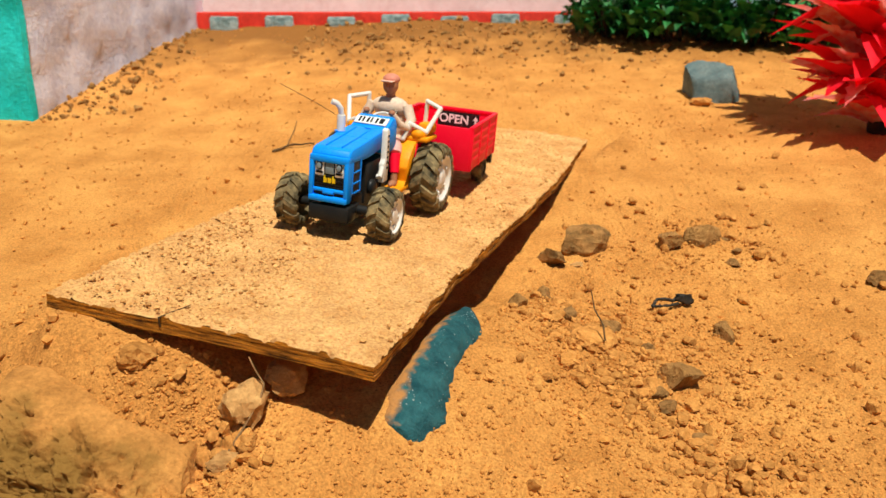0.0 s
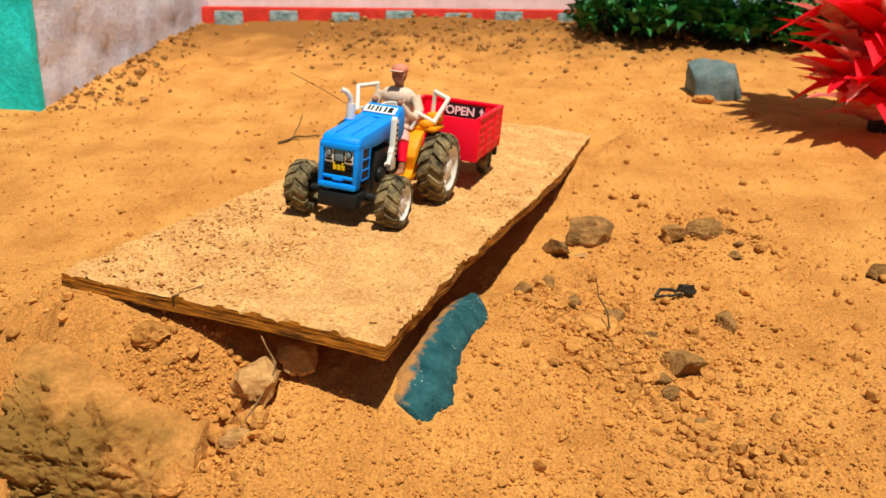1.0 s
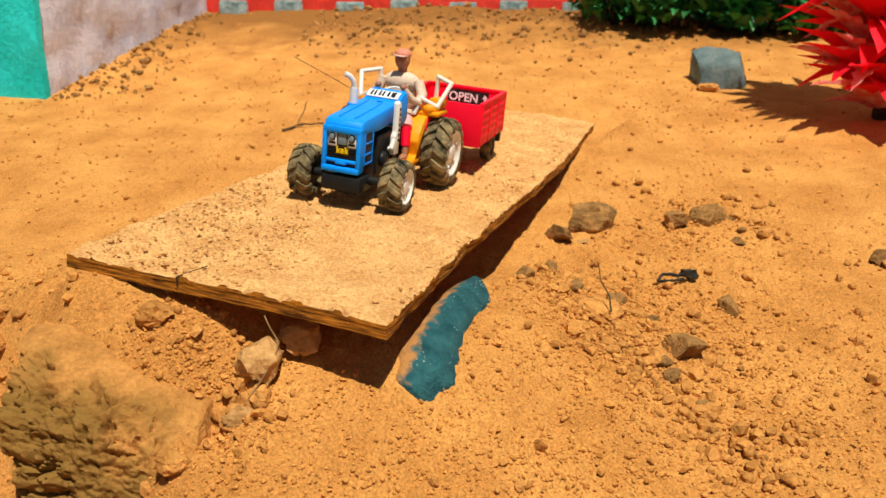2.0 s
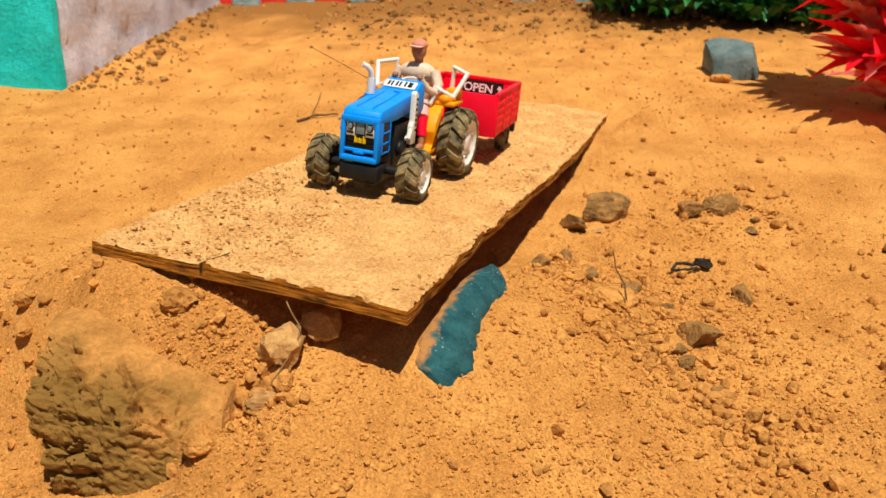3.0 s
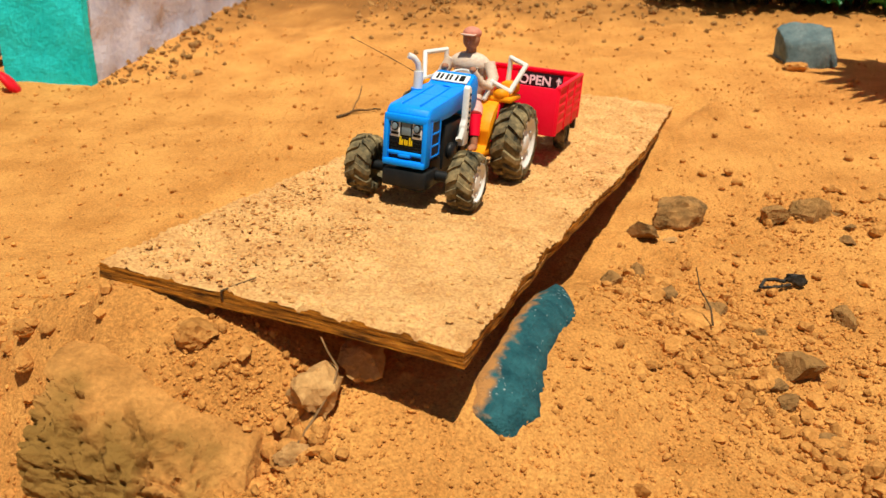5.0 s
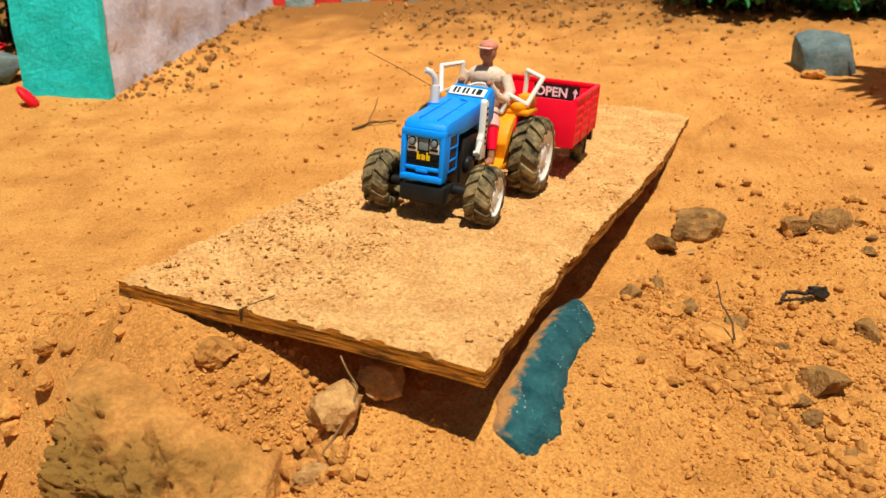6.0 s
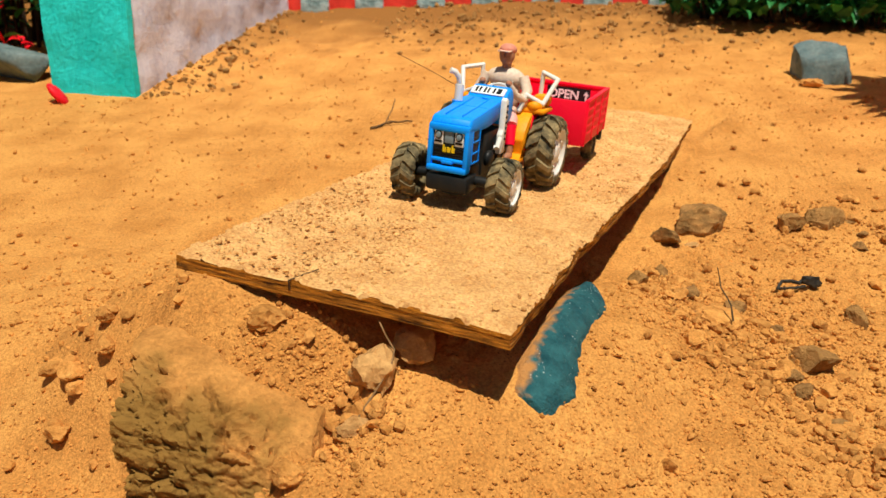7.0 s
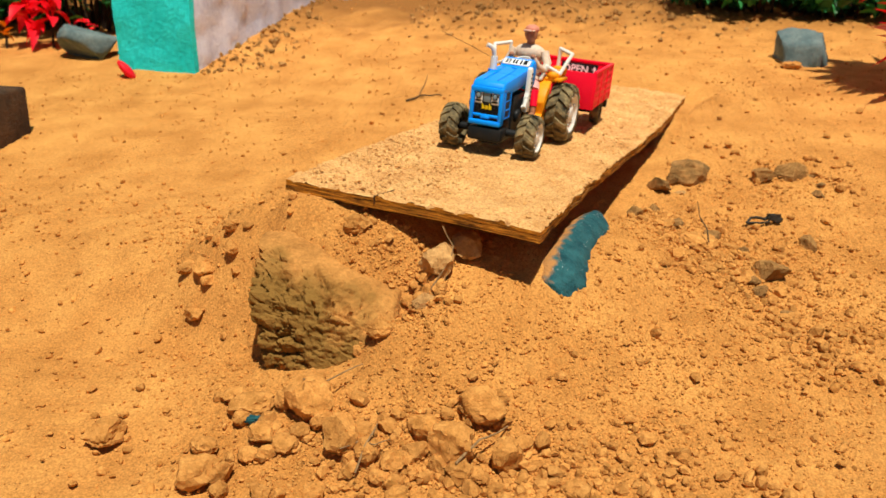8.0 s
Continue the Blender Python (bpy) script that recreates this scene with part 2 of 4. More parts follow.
# ---- building helpers ----
def mesh(name, bm, mats):
    me = bpy.data.meshes.new(name)
    bm.normal_update()
    bm.to_mesh(me)
    bm.free()
    for m in mats if isinstance(mats, (list, tuple)) else (mats,):
        me.materials.append(m)
    return me


def shade(me, angle=40):
    me.shade_smooth()
    me.set_sharp_from_angle(angle=radians(angle))


def part(name, bm, mats, parent, label="", soft=40):
    me = mesh(name, bm, mats)
    if soft:
        shade(me, soft)
    ob = new(name, me)
    ob.parent = parent
    return tagged(ob, label) if label else ob


def thing(name, m, label, category, group="", kind=""):
    ob = new(name)
    ob.empty_display_size = 0.02
    ob.matrix_world = m
    return tagged(ob, label, category, group, kind)


def solid(name, bm, mats, m, label, category, group="", kind="", soft=40):
    me = mesh(name, bm, mats)
    if soft:
        shade(me, soft)
    ob = new(name, me)
    ob.matrix_world = m
    return tagged(ob, label, category, group, kind)


def box(bm, x0, x1, y0, y1, z0, z1, bevel=0.0, seg=2, m=None, idx=0):
    r = bmesh.ops.create_cube(bm, size=1.0)
    vs = r["verts"]
    mat = Matrix.Translation(((x0 + x1) / 2, (y0 + y1) / 2, (z0 + z1) / 2)) @ Matrix.Diagonal((x1 - x0, y1 - y0, z1 - z0, 1))
    if m is not None:
        mat = m @ mat
    bmesh.ops.transform(bm, matrix=mat, verts=vs)
    fs = {f for v in vs for f in v.link_faces}
    for f in fs:
        f.material_index = idx
    if bevel:
        es = list({e for v in vs for e in v.link_edges})
        bmesh.ops.bevel(bm, geom=es, offset=bevel, segments=seg, affect="EDGES", profile=0.5)
    return bm


def prism(bm, outline, x0, x1, bevel=0.0, idx=0):
    """A plate between x0 and x1 whose outline is given in y, z."""
    lo = [bm.verts.new((x0, y, z)) for y, z in outline]
    hi = [bm.verts.new((x1, y, z)) for y, z in outline]
    fs = [bm.faces.new(lo[::-1]), bm.faces.new(hi)]
    n = len(lo)
    for i in range(n):
        fs.append(bm.faces.new((lo[i], lo[(i + 1) % n], hi[(i + 1) % n], hi[i])))
    for f in fs:
        f.material_index = idx
    bmesh.ops.recalc_face_normals(bm, faces=fs)
    if bevel:
        es = list({e for f in fs for e in f.edges})
        bmesh.ops.bevel(bm, geom=es, offset=bevel, segments=2, affect="EDGES", profile=0.5)
    return bm


def rod(bm, pts, r, seg=8, r_end=None, idx=0):
    """A round rod along points, tapering to r_end."""
    pts = [Vector(p) for p in pts]
    rings = []
    side = None
    for i, p in enumerate(pts):
        d = (pts[min(i + 1, len(pts) - 1)] - pts[max(i - 1, 0)]).normalized()
        if side is None:
            side = d.orthogonal().normalized()
        side = (side - d * side.dot(d)).normalized()
        up = d.cross(side)
        k = r if r_end is None else r + (r_end - r) * i / (len(pts) - 1)
        rings.append([bm.verts.new(p + (side * math.cos(t) + up * math.sin(t)) * k) for t in (2 * math.pi * j / seg for j in range(seg))])
    for a, b in zip(rings, rings[1:]):
        for j in range(seg):
            f = bm.faces.new((a[j], a[(j + 1) % seg], b[(j + 1) % seg], b[j]))
            f.material_index = idx
    for ring, flip in ((rings[0], True), (rings[-1], False)):
        f = bm.faces.new(ring[::-1] if flip else ring)
        f.material_index = idx
    return bm


def lathe(bm, profile, seg=32, idx=0):
    """A body turned about the x axis; profile in (x, radius)."""
    rings = [[bm.verts.new((x, r * math.cos(t), r * math.sin(t))) for t in (2 * math.pi * j / seg for j in range(seg))] for x, r in profile]
    for a, b in zip(rings, rings[1:]):
        for j in range(seg):
            bm.faces.new((a[j], b[j], b[(j + 1) % seg], a[(j + 1) % seg])).material_index = idx
    for ring, flip in ((rings[0], False), (rings[-1], True)):
        bm.faces.new(ring[::-1] if flip else ring).material_index = idx
    return bm


def ball(bm, c, s, seg=12, idx=0, m=None):
    r = bmesh.ops.create_uvsphere(bm, u_segments=seg, v_segments=max(6, seg * 2 // 3), radius=1.0)
    mat = Matrix.Translation(c) @ (m if m is not None else Matrix()) @ Matrix.Diagonal((*s, 1))
    bmesh.ops.transform(bm, matrix=mat, verts=r["verts"])
    for f in {f for v in r["verts"] for f in v.link_faces}:
        f.material_index = idx
    return bm


def stone_mesh(rng, sx, sy, sz, detail=3, rough=0.16, facets=9, least=0.40):
    """An angular stone: a ball cut by random planes, then roughened. Its base is at z = 0."""
    bm = bmesh.new()
    bmesh.ops.create_icosphere(bm, subdivisions=detail, radius=1.0)
    cuts = []
    for _ in range(facets):
        n = Vector((rng.gauss(0, 1), rng.gauss(0, 1), rng.gauss(0, 1))).normalized()
        cuts.append((n, rng.uniform(least, least + 0.36)))
    off = Vector((rng.uniform(0, 50), rng.uniform(0, 50), rng.uniform(0, 50)))
    for v in bm.verts:
        p = v.co.copy()
        for n, d in cuts:
            k = p.dot(n) - d
            if k > 0:
                p -= n * k
        p *= 1 + rough * noise.fractal(p * 1.9 + off, 0.9, 2.0, 4) + rough * 0.4 * noise.fractal(p * 7 + off, 0.8, 2.0, 3)
        v.co = Vector((p.x * sx / 2 * 1.3, p.y * sy / 2 * 1.3, p.z * sz / 2 * 1.3))
    return bm


def bed(x, y, sink=0.0, rz=0.0, rx=0.0, ry=0.0, up=0.0):
    return pose(x, y, land(x, y) + up - sink, rx, ry, rz)


# ---- the yard ----
def axis(lo, hi, step, far, grow):
    vals = [lo + i * step for i in range(int(round((hi - lo) / step)) + 1)]
    for sign, end in ((1, vals[-1]), (-1, vals[0])):
        s, v = step, end
        while abs(v) < far:
            s *= grow
            v += sign * s
            vals.append(v)
    return sorted(vals)


def build_ground():
    xs, ys = axis(-0.31, 0.33, 0.0017, 45, 1.035), axis(0.25, 0.78, 0.0017, 45, 1.03)
    verts = [(x, y, land(x, y)) for y in ys for x in xs]
    w = len(xs)
    faces = [(j * w + i, j * w + i + 1, (j + 1) * w + i + 1, (j + 1) * w + i) for j in range(len(ys) - 1) for i in range(w - 1)]
    me = bpy.data.meshes.new("ground")
    me.from_pydata(verts, [], faces)
    me.materials.append(SAND)
    me.shade_smooth()
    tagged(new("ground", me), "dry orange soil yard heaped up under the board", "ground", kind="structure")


build_ground()



# ---- walls round the yard ----
def slab_wall(name, p, q, thick, z0, z1, mat, label, cell=0.02, rough=0.004, kind="structure"):
    """A plastered wall from p to q (seen from its right-hand side), with an uneven face."""
    p, q = Vector((*p, 0)), Vector((*q, 0))
    along = (q - p).normalized()
    out = Vector((along.y, -along.x, 0))
    nu, nv = max(2, int((q - p).length / cell)), max(2, int((z1 - z0) / cell))
    bm = bmesh.new()
    rows = []
    for j in range(nv + 1):
        row = []
        for i in range(nu + 1):
            c = p + along * ((q - p).length * i / nu) + Vector((0, 0, z0 + (z1 - z0) * j / nv))
            k = rough * noise.fractal(c * 14, 0.8, 2.0, 4)
            row.append(bm.verts.new(c + out * k))
        rows.append(row)
    for a, b in zip(rows, rows[1:]):
        for i in range(nu):
            bm.faces.new((a[i], a[i + 1], b[i + 1], b[i]))
    geo = bmesh.ops.extrude_face_region(bm, geom=bm.faces[:])
    for v in (g for g in geo["geom"] if isinstance(g, bmesh.types.BMVert)):
        v.co -= out * thick
    bmesh.ops.recalc_face_normals(bm, faces=bm.faces[:])
    me = mesh(name, bm, mat)
    shade(me, 50)
    return tagged(new(name, me), label, "wall", kind=kind)


side_wall = slab_wall("wall_left", (-0.640, 1.318), (-0.545, 2.03), 0.148, -0.05, 1.3, LILAC, "rough whitewashed plaster wall stained bluish near the soil", 0.016, 0.006)
slab_wall("wall_left_end", (-0.792, 1.334), (-0.637, 1.298), 0.014, -0.05, 1.3, TEAL_PAINT, "turquoise painted end of the plaster wall", 0.012, 0.003)

BACK_A, BACK_B = Vector((-0.57, 1.968, 0)), Vector((1.9, 2.000, 0))
back_dir = (BACK_B - BACK_A).normalized()
back_turn = math.degrees(math.atan2(back_dir.y, back_dir.x))
slab_wall("wall_back", (BACK_B.x, BACK_B.y + 0.03), (BACK_A.x, BACK_A.y + 0.03), -0.12, 0.05, 1.5, WHITE_WALL, "pinkish white rendered wall behind the yard", 0.06, 0.003)
slab_wall("wall_shed", (-4.0, 3.6), (-0.7, 3.4), 0.12, -0.2, 2.2, BRICK_BROWN, "dark brown wall far behind the plaster wall", 0.12, 0.01)

band = thing("band_back", pose(BACK_A.x, BACK_A.y, -0.014, 0, 0, back_turn), "red painted plinth band set with grey blocks", "plinth", kind="structure")
bm = bmesh.new()
box(bm, 0.0, 2.5, -0.004, 0.026, 0.10, 0.240, 0.004)
part("plinth", bm, RED_BAND, band)
for i in range(19):
    rng = random.Random(50 + i)
    bm = bmesh.new()
    box(bm, 0.0, 0.064, -0.014, 0.01, 0.186, 0.233, 0.006, 2)
    for v in bm.verts:
        v.co += Vector((0, 0.004, 0.003)) * noise.noise(v.co * 60 + Vector((i * 3.1, 0, 0)))
    ob = part("block", bm, BLOCK_GREY, band)
    ob.location = (0.045 + i * 0.128 + rng.uniform(-0.008, 0.008), 0, rng.uniform(-0.003, 0.003))

slab_wall("wall_blue", (1.9, 1.95), (0.60, 1.93), -0.05, 0.1, 1.5, BLUE_WALL, "pale blue wall behind the green shrubs", 0.06, 0.003)


# ---- the board ----
def build_board():
    m = Matrix.Translation(FR) @ Matrix((-BU, BV, BN)).transposed().to_4x4()
    board = thing("wooden_board", m, "worn dusty wooden board bridging the soil heap", "board")
    layers = ((0.0, -0.0030, 0.0, BOARD_TOP), (-0.0030, -0.0066, 0.0002, BOARD_EDGE), (-0.0066, -BOARD_T, 0.0, WOOD_DARK))
    for k, (top, low, inset, mat) in enumerate(layers):
        bm = bmesh.new()
        nu, nv = (150, 500) if k == 0 else (50, 180)

        def rim(t, side, freq, amp):
            # a torn edge: slow bow and splintered steps
            w = noise.fractal((t * freq, side * 7.7, k * 0.10), 0.8, 2.0, 5) * amp
            w += amp * 0.18 * smooth(0.1, 0.5, noise.noise((t * freq * 3.1, side * 3.1 + 9, k * 0.4)))
            return w
        tops, lows = [], []
        for j in range(nv + 1):
            b = BOARD_L * j / nv
            right = 0.004 * math.sin(b * 9.0) + rim(b, 1, 26, 0.0022) + inset
            left = BOARD_W - rim(b, 2, 16, 0.0020) - inset
            rt, rl = [], []
            for i in range(nu + 1):
                a = right + (left - right) * i / nu
                front = rim(a, 3, 34, 0.0008) + inset
                back = rim(a, 4, 18, 0.006)
                bb = front + (BOARD_L + back - front) * j / nv
                sag = -0.0016 * math.sin(math.pi * b / BOARD_L) + 0.0012 * math.sin(a * 25)
                n = 0.0
                if k == 0:
                    n = 0.0006 * noise.fractal((a * 45, b * 45, 4.0), 0.9, 2.0, 5)
                    crust = noise.fractal((a * 75, b * 190, 6.0), 0.8, 2.0, 3) + 0.7 * noise.noise((a * 16, b * 9, 1.0))
                    n += 0.0017 * smooth(0.20, 0.30, crust) - 0.0016 * smooth(0.34, 0.48, noise.fractal((a * 120, b * 240, 2.0), 0.8, 2.0, 2))
                edge = min(i, nu - i, j, nv - j)
                soft = -0.0007 if edge == 0 and k == 0 else 0.0
                rt.append(bm.verts.new((-a, bb, top + sag + n + soft)))
                rl.append(bm.verts.new((-a, bb, low + sag - (0.0004 if k < 2 else 0.0))))
            tops.append(rt)
            lows.append(rl)
        for j in range(nv):
            for i in range(nu):
                bm.faces.new((tops[j][i], tops[j + 1][i], tops[j + 1][i + 1], tops[j][i + 1])).material_index = 0
                bm.faces.new((lows[j][i], lows[j][i + 1], lows[j + 1][i + 1], lows[j + 1][i])).material_index = 1
        ring = [(0, i) for i in range(nu + 1)] + [(j, nu) for j in range(1, nv + 1)] + [(nv, i) for i in range(nu - 1, -1, -1)] + [(j, 0) for j in range(nv - 1, 0, -1)]
        for (j0, i0), (j1, i1) in zip(ring, ring[1:] + ring[:1]):
            bm.faces.new((tops[j0][i0], tops[j1][i1], lows[j1][i1], lows[j0][i0])).material_index = 1
        bmesh.ops.recalc_face_normals(bm, faces=bm.faces[:])
        part(("top_layer", "core_layer", "bottom_layer")[k], bm, (mat, BOARD_EDGE), board, ("dust-covered face", "torn orange wood edge", "dark underside")[k], 35)
    return board


build_board()


# ---- the boulder and the stones ----
def build_boulder():
    """A block with a dusty sloping top, a crumbling front and an undercut side."""
    cx, cy = -0.205, 0.425
    bm = bmesh.new()
    bmesh.ops.create_cube(bm, size=2.0)
    bmesh.ops.subdivide_edges(bm, edges=bm.edges[:], cuts=110, use_grid_fill=True)
    for v in bm.verts:
        c = v.co.copy()
        r = c.normalized()
        p = c.lerp(r * 1.15, 0.34)
        x = p.x * 0.062 * (1 + 0.08 * noise.noise((p.y * 1.2, p.z * 1.2, 4.0)))
        y = p.y * 0.050 * (1 + 0.10 * noise.noise((p.x * 1.4, 3.0, p.z))) - 0.010 * p.x * (1 if p.x < 0 else -1) * 0.5
        top = min(0.080, 0.077 - 0.30 * (x + 0.061) + 0.316 * (y + 0.006))
        top -= 0.010 * smooth(-0.022, -0.046, y)
        up = (p.z + 1) / 2
        z = -0.060 + (max(top, -0.01) + 0.060) * up
        if p.x < 0:
            x += 0.012 * smooth(0.045, -0.01, z) * smooth(0.0, -0.8, p.x)
        low = smooth(-0.012, -0.030, y + 0.3 * x + 0.012 * noise.fractal((x * 45, y * 45, 1.0), 0.8, 2.0, 3))
        q = Vector((x, y, z))
        flat = Vector((q.x, q.y, q.z * 1.2))
        crag = noise.fractal(flat * 70, 0.75, 2.1, 6)
        pit = smooth(0.10, 0.42, noise.fractal(flat * 105 + Vector((9, 0, 0)), 0.8, 2.0, 3))
        ledge = abs(noise.noise(flat * 38 + Vector((4, 0, 0))))
        foot = 1.0 - 0.65 * smooth(0.030, 0.012, z) * smooth(-0.03, 0.0, x)
        q += r * (0.0012 * crag + low * foot * (0.0032 * crag - 0.0052 * pit - 0.0030 * smooth(0.10, 0.0, ledge)))
        q += r * 0.0030 * noise.noise(q * 30)
        v.co = q
    solid("boulder", bm, BOULDER, pose(cx, cy, 0.0), "large sandy brown boulder with a craggy face of bare stone and painted shade", "boulder", soft=60)


build_boulder()


def rock(name, x, y, w, h, mat, label, category, seed, sink=0.36, group="", flat=1.0, up=0.0, worn=None):
    rng = random.Random(seed)
    if mat is CLOD:
        w, h = w * 0.80, h * 0.80
    bm = stone_mesh(rng, w * 1.02, w * rng.uniform(0.62, 0.95), h * 0.95 * flat, 4 if w > 0.012 else 3, 0.15, *((8, 0.58) if (mat is CLOD if worn is None else worn) else (11, 0.42)))
    lowest = min(v.co.z for v in bm.verts)
    size = max(v.co.z for v in bm.verts) - lowest
    for v in bm.verts:
        v.co.z -= lowest
    return solid(name, bm, mat, bed(x, y, sink * size, rng.uniform(0, 360), rng.uniform(-12, 12), rng.uniform(-12, 12), up), label, category, group, soft=28)


# the two wedge stones under the board and their neighbours
rock("wedge_stone", -0.121, 0.440, 0.037, 0.034, STONE, "pale angular stone under the board's front edge", "stone", 47, 0.22)
rock("wedge_stone", -0.095, 0.456, 0.030, 0.022, STONE, "pale flat-topped stone under the board's front edge", "stone", 12, 0.1)
rock("stone", -0.116, 0.420, 0.018, 0.013, CLOD, "sandy stone beside the wedge stones", "stone", 13)
rock("stone", -0.126, 0.410, 0.017, 0.016, STONE, "pale stone beside the boulder", "stone", 14)
rock("soil_clod", -0.184, 0.444, 0.024, 0.018, CLOD, "rough soil clod on the heap below the board", "clod", 15)
rock("slab_stone", 0.146, 0.812, 0.045, 0.032, BROWN_STONE, "brown angular slab stone on the soil", "stone", 218, 0.3, "", 0.9, 0.0, True)
rock("stone", 0.108, 0.780, 0.028, 0.022, BROWN_STONE, "rounded brown stone beside the slab stone", "stone", 19, 0.2)
rock("chip", 0.134, 0.783, 0.016, 0.004, STONE, "pale flat chip beside the slab stone", "stone", 20)
rock("soil_clod", 0.141, 0.634, 0.018, 0.016, BROWN_STONE, "dark round clod beside a twig", "clod", 21)
rock("soil_clod", 0.121, 0.602, 0.036, 0.022, CLOD, "long sandy clod at the foot of the heap", "clod", 22)
rock("soil_clod", 0.180, 0.565, 0.033, 0.024, ROCK, "rough brown clod on the soil", "clod", 23)
rock("soil_clod", 0.158, 0.543, 0.020, 0.015, CLOD, "sandy clod on the soil", "clod", 24)
rock("soil_clod", 0.165, 0.600, 0.013, 0.010, BROWN_STONE, "small brown clod on the soil", "clod", 25)
rock("soil_clod", 0.236, 0.815, 0.026, 0.021, ROCK, "rough clod on the soil", "clod", 26)
rock("soil_clod", 0.270, 0.818, 0.032, 0.026, ROCK, "rough clod on the soil", "clod", 27)
rock("soil_clod", 0.240, 0.640, 0.024, 0.017, ROCK, "crumbly clod on the soil", "clod", 28)
rock("soil_clod", 0.416, 0.730, 0.020, 0.019, BROWN_STONE, "dark clod on the soil", "clod", 29)
rock("soil_clod", 0.095, 0.560, 0.022, 0.014, CLOD, "sandy clod on the foot of the heap", "clod", 30)
rock("soil_clod", 0.105, 0.655, 0.020, 0.012, CLOD, "sandy clod at the foot of the heap", "clod", 31)
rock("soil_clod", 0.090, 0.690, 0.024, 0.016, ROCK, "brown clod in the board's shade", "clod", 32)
rock("soil_clod", 0.125, 0.700, 0.016, 0.010, CLOD, "small clod at the foot of the heap", "clod", 33)
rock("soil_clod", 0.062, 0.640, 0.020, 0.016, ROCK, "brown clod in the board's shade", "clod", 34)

rng = random.Random(91)
for i in range(30):
    k = rng.random()
    if i < 16:                                          # along the foot of the heap
        x, y = 0.075 + 0.12 * k + rng.gauss(0, 0.014), 0.70 - 0.22 * k + rng.gauss(0, 0.02)
    else:
        x, y = rng.gauss(0.26, 0.05), rng.gauss(0.80, 0.05)
    w = rng.uniform(0.008, 0.017)
    rock("soil_clod", x, y, w, w * rng.uniform(0.5, 0.8), CLOD if i % 3 else BROWN_STONE, "small crumbly clod on the soil", "clod", 300 + i, 0.25, "clods beside the heap")

rng = random.Random(17)
for i in range(70):
    if i < 40:
        k = rng.random()
        x, y = 0.085 + 0.13 * k + rng.gauss(0, 0.012), 0.64 - 0.22 * k + rng.gauss(0, 0.016)
    else:
        x, y = rng.uniform(0.13, 0.42), rng.uniform(0.46, 1.0)
    w = rng.uniform(0.007, 0.013)
    rock("soil_clod", x, y, w, w * rng.uniform(0.6, 0.9), CLOD, "small crumbly clod on the soil", "clod", 500 + i, 0.15, "clods beside the heap")

# rocks in the hollow before the boulder
PILE = (
    (-0.203, 0.322, 0.036, 0.033), (-0.078, 0.322, 0.030, 0.024), (-0.118, 0.300, 0.024, 0.019), (-0.098, 0.291, 0.032, 0.027),
    (-0.063, 0.291, 0.020, 0.024), (-0.174, 0.296, 0.026, 0.025), (-0.160, 0.306, 0.018, 0.015), (-0.201, 0.342, 0.023, 0.020),
    (-0.219, 0.337, 0.016, 0.014), (-0.232, 0.304, 0.020, 0.014), (-0.206, 0.303, 0.014, 0.012), (-0.214, 0.296, 0.016, 0.013),
    (-0.190, 0.313, 0.017, 0.014), (-0.234, 0.319, 0.016, 0.013), (-0.252, 0.324, 0.014, 0.011), (-0.155, 0.287, 0.019, 0.017),
)
SMALL_PILE = (
    (-0.136, 0.277, 0.018, 0.016), (-0.120, 0.286, 0.015, 0.013), (-0.104, 0.280, 0.014, 0.012), (-0.089, 0.276, 0.018, 0.015),
    (-0.266, 0.266, 0.030, 0.021), (-0.251, 0.269, 0.016, 0.018), (-0.273, 0.296, 0.018, 0.013), (-0.269, 0.280, 0.017, 0.012),
    (-0.158, 0.371, 0.017, 0.014), (-0.248, 0.334, 0.030, 0.015), (-0.267, 0.349, 0.018, 0.010), (-0.279, 0.349, 0.012, 0.008),
    (-0.351, 0.307, 0.028, 0.016), (-0.330, 0.470, 0.020, 0.011), (-0.348, 0.480, 0.014, 0.010), (-0.330, 0.445, 0.016, 0.012),
)
for i, (x, y, w, h) in enumerate(PILE + SMALL_PILE):
    rock("rock", x, y, w * 1.15, h * 1.12, CLOD, "rounded sandy rock in the heap before the boulder", "rock", 100 + i, 0.08, "rocks before the boulder")
rng = random.Random(77)
for i in range(34):
    x, y, w = rng.uniform(-0.25, -0.03), rng.uniform(0.245, 0.335), rng.uniform(0.009, 0.017)
    rock("rock", x, y, w, w * rng.uniform(0.7, 1.0), CLOD, "small sandy rock in the heap before the boulder", "rock", 200 + i, 0.1, "rocks before the boulder")
rng = random.Random(63)
for i in range(36):
    if i < 24:                                          # in the gully beside the boulder
        k = rng.random()
        x, y = -0.108 - 0.058 * k + rng.gauss(0, 0.005), 0.438 - 0.052 * k + rng.gauss(0, 0.005)
        label = "small sandy stone in the gully beside the boulder"
    else:
        x, y = rng.uniform(-0.350, -0.285), rng.uniform(0.450, 0.505)
        label = "sandy stone on the plain beside the boulder"
    w = rng.uniform(0.008, 0.019)
    rock("rock", x, y, w, w * rng.uniform(0.65, 0.95), CLOD, label, "rock", 700 + i, 0.12, "rocks before the boulder")
rock("blue_grey_pebble", -0.243, 0.326, 0.018, 0.014, TEAL_STONE, "dark blue-grey pebble among sandy rocks", "pebble", 140)


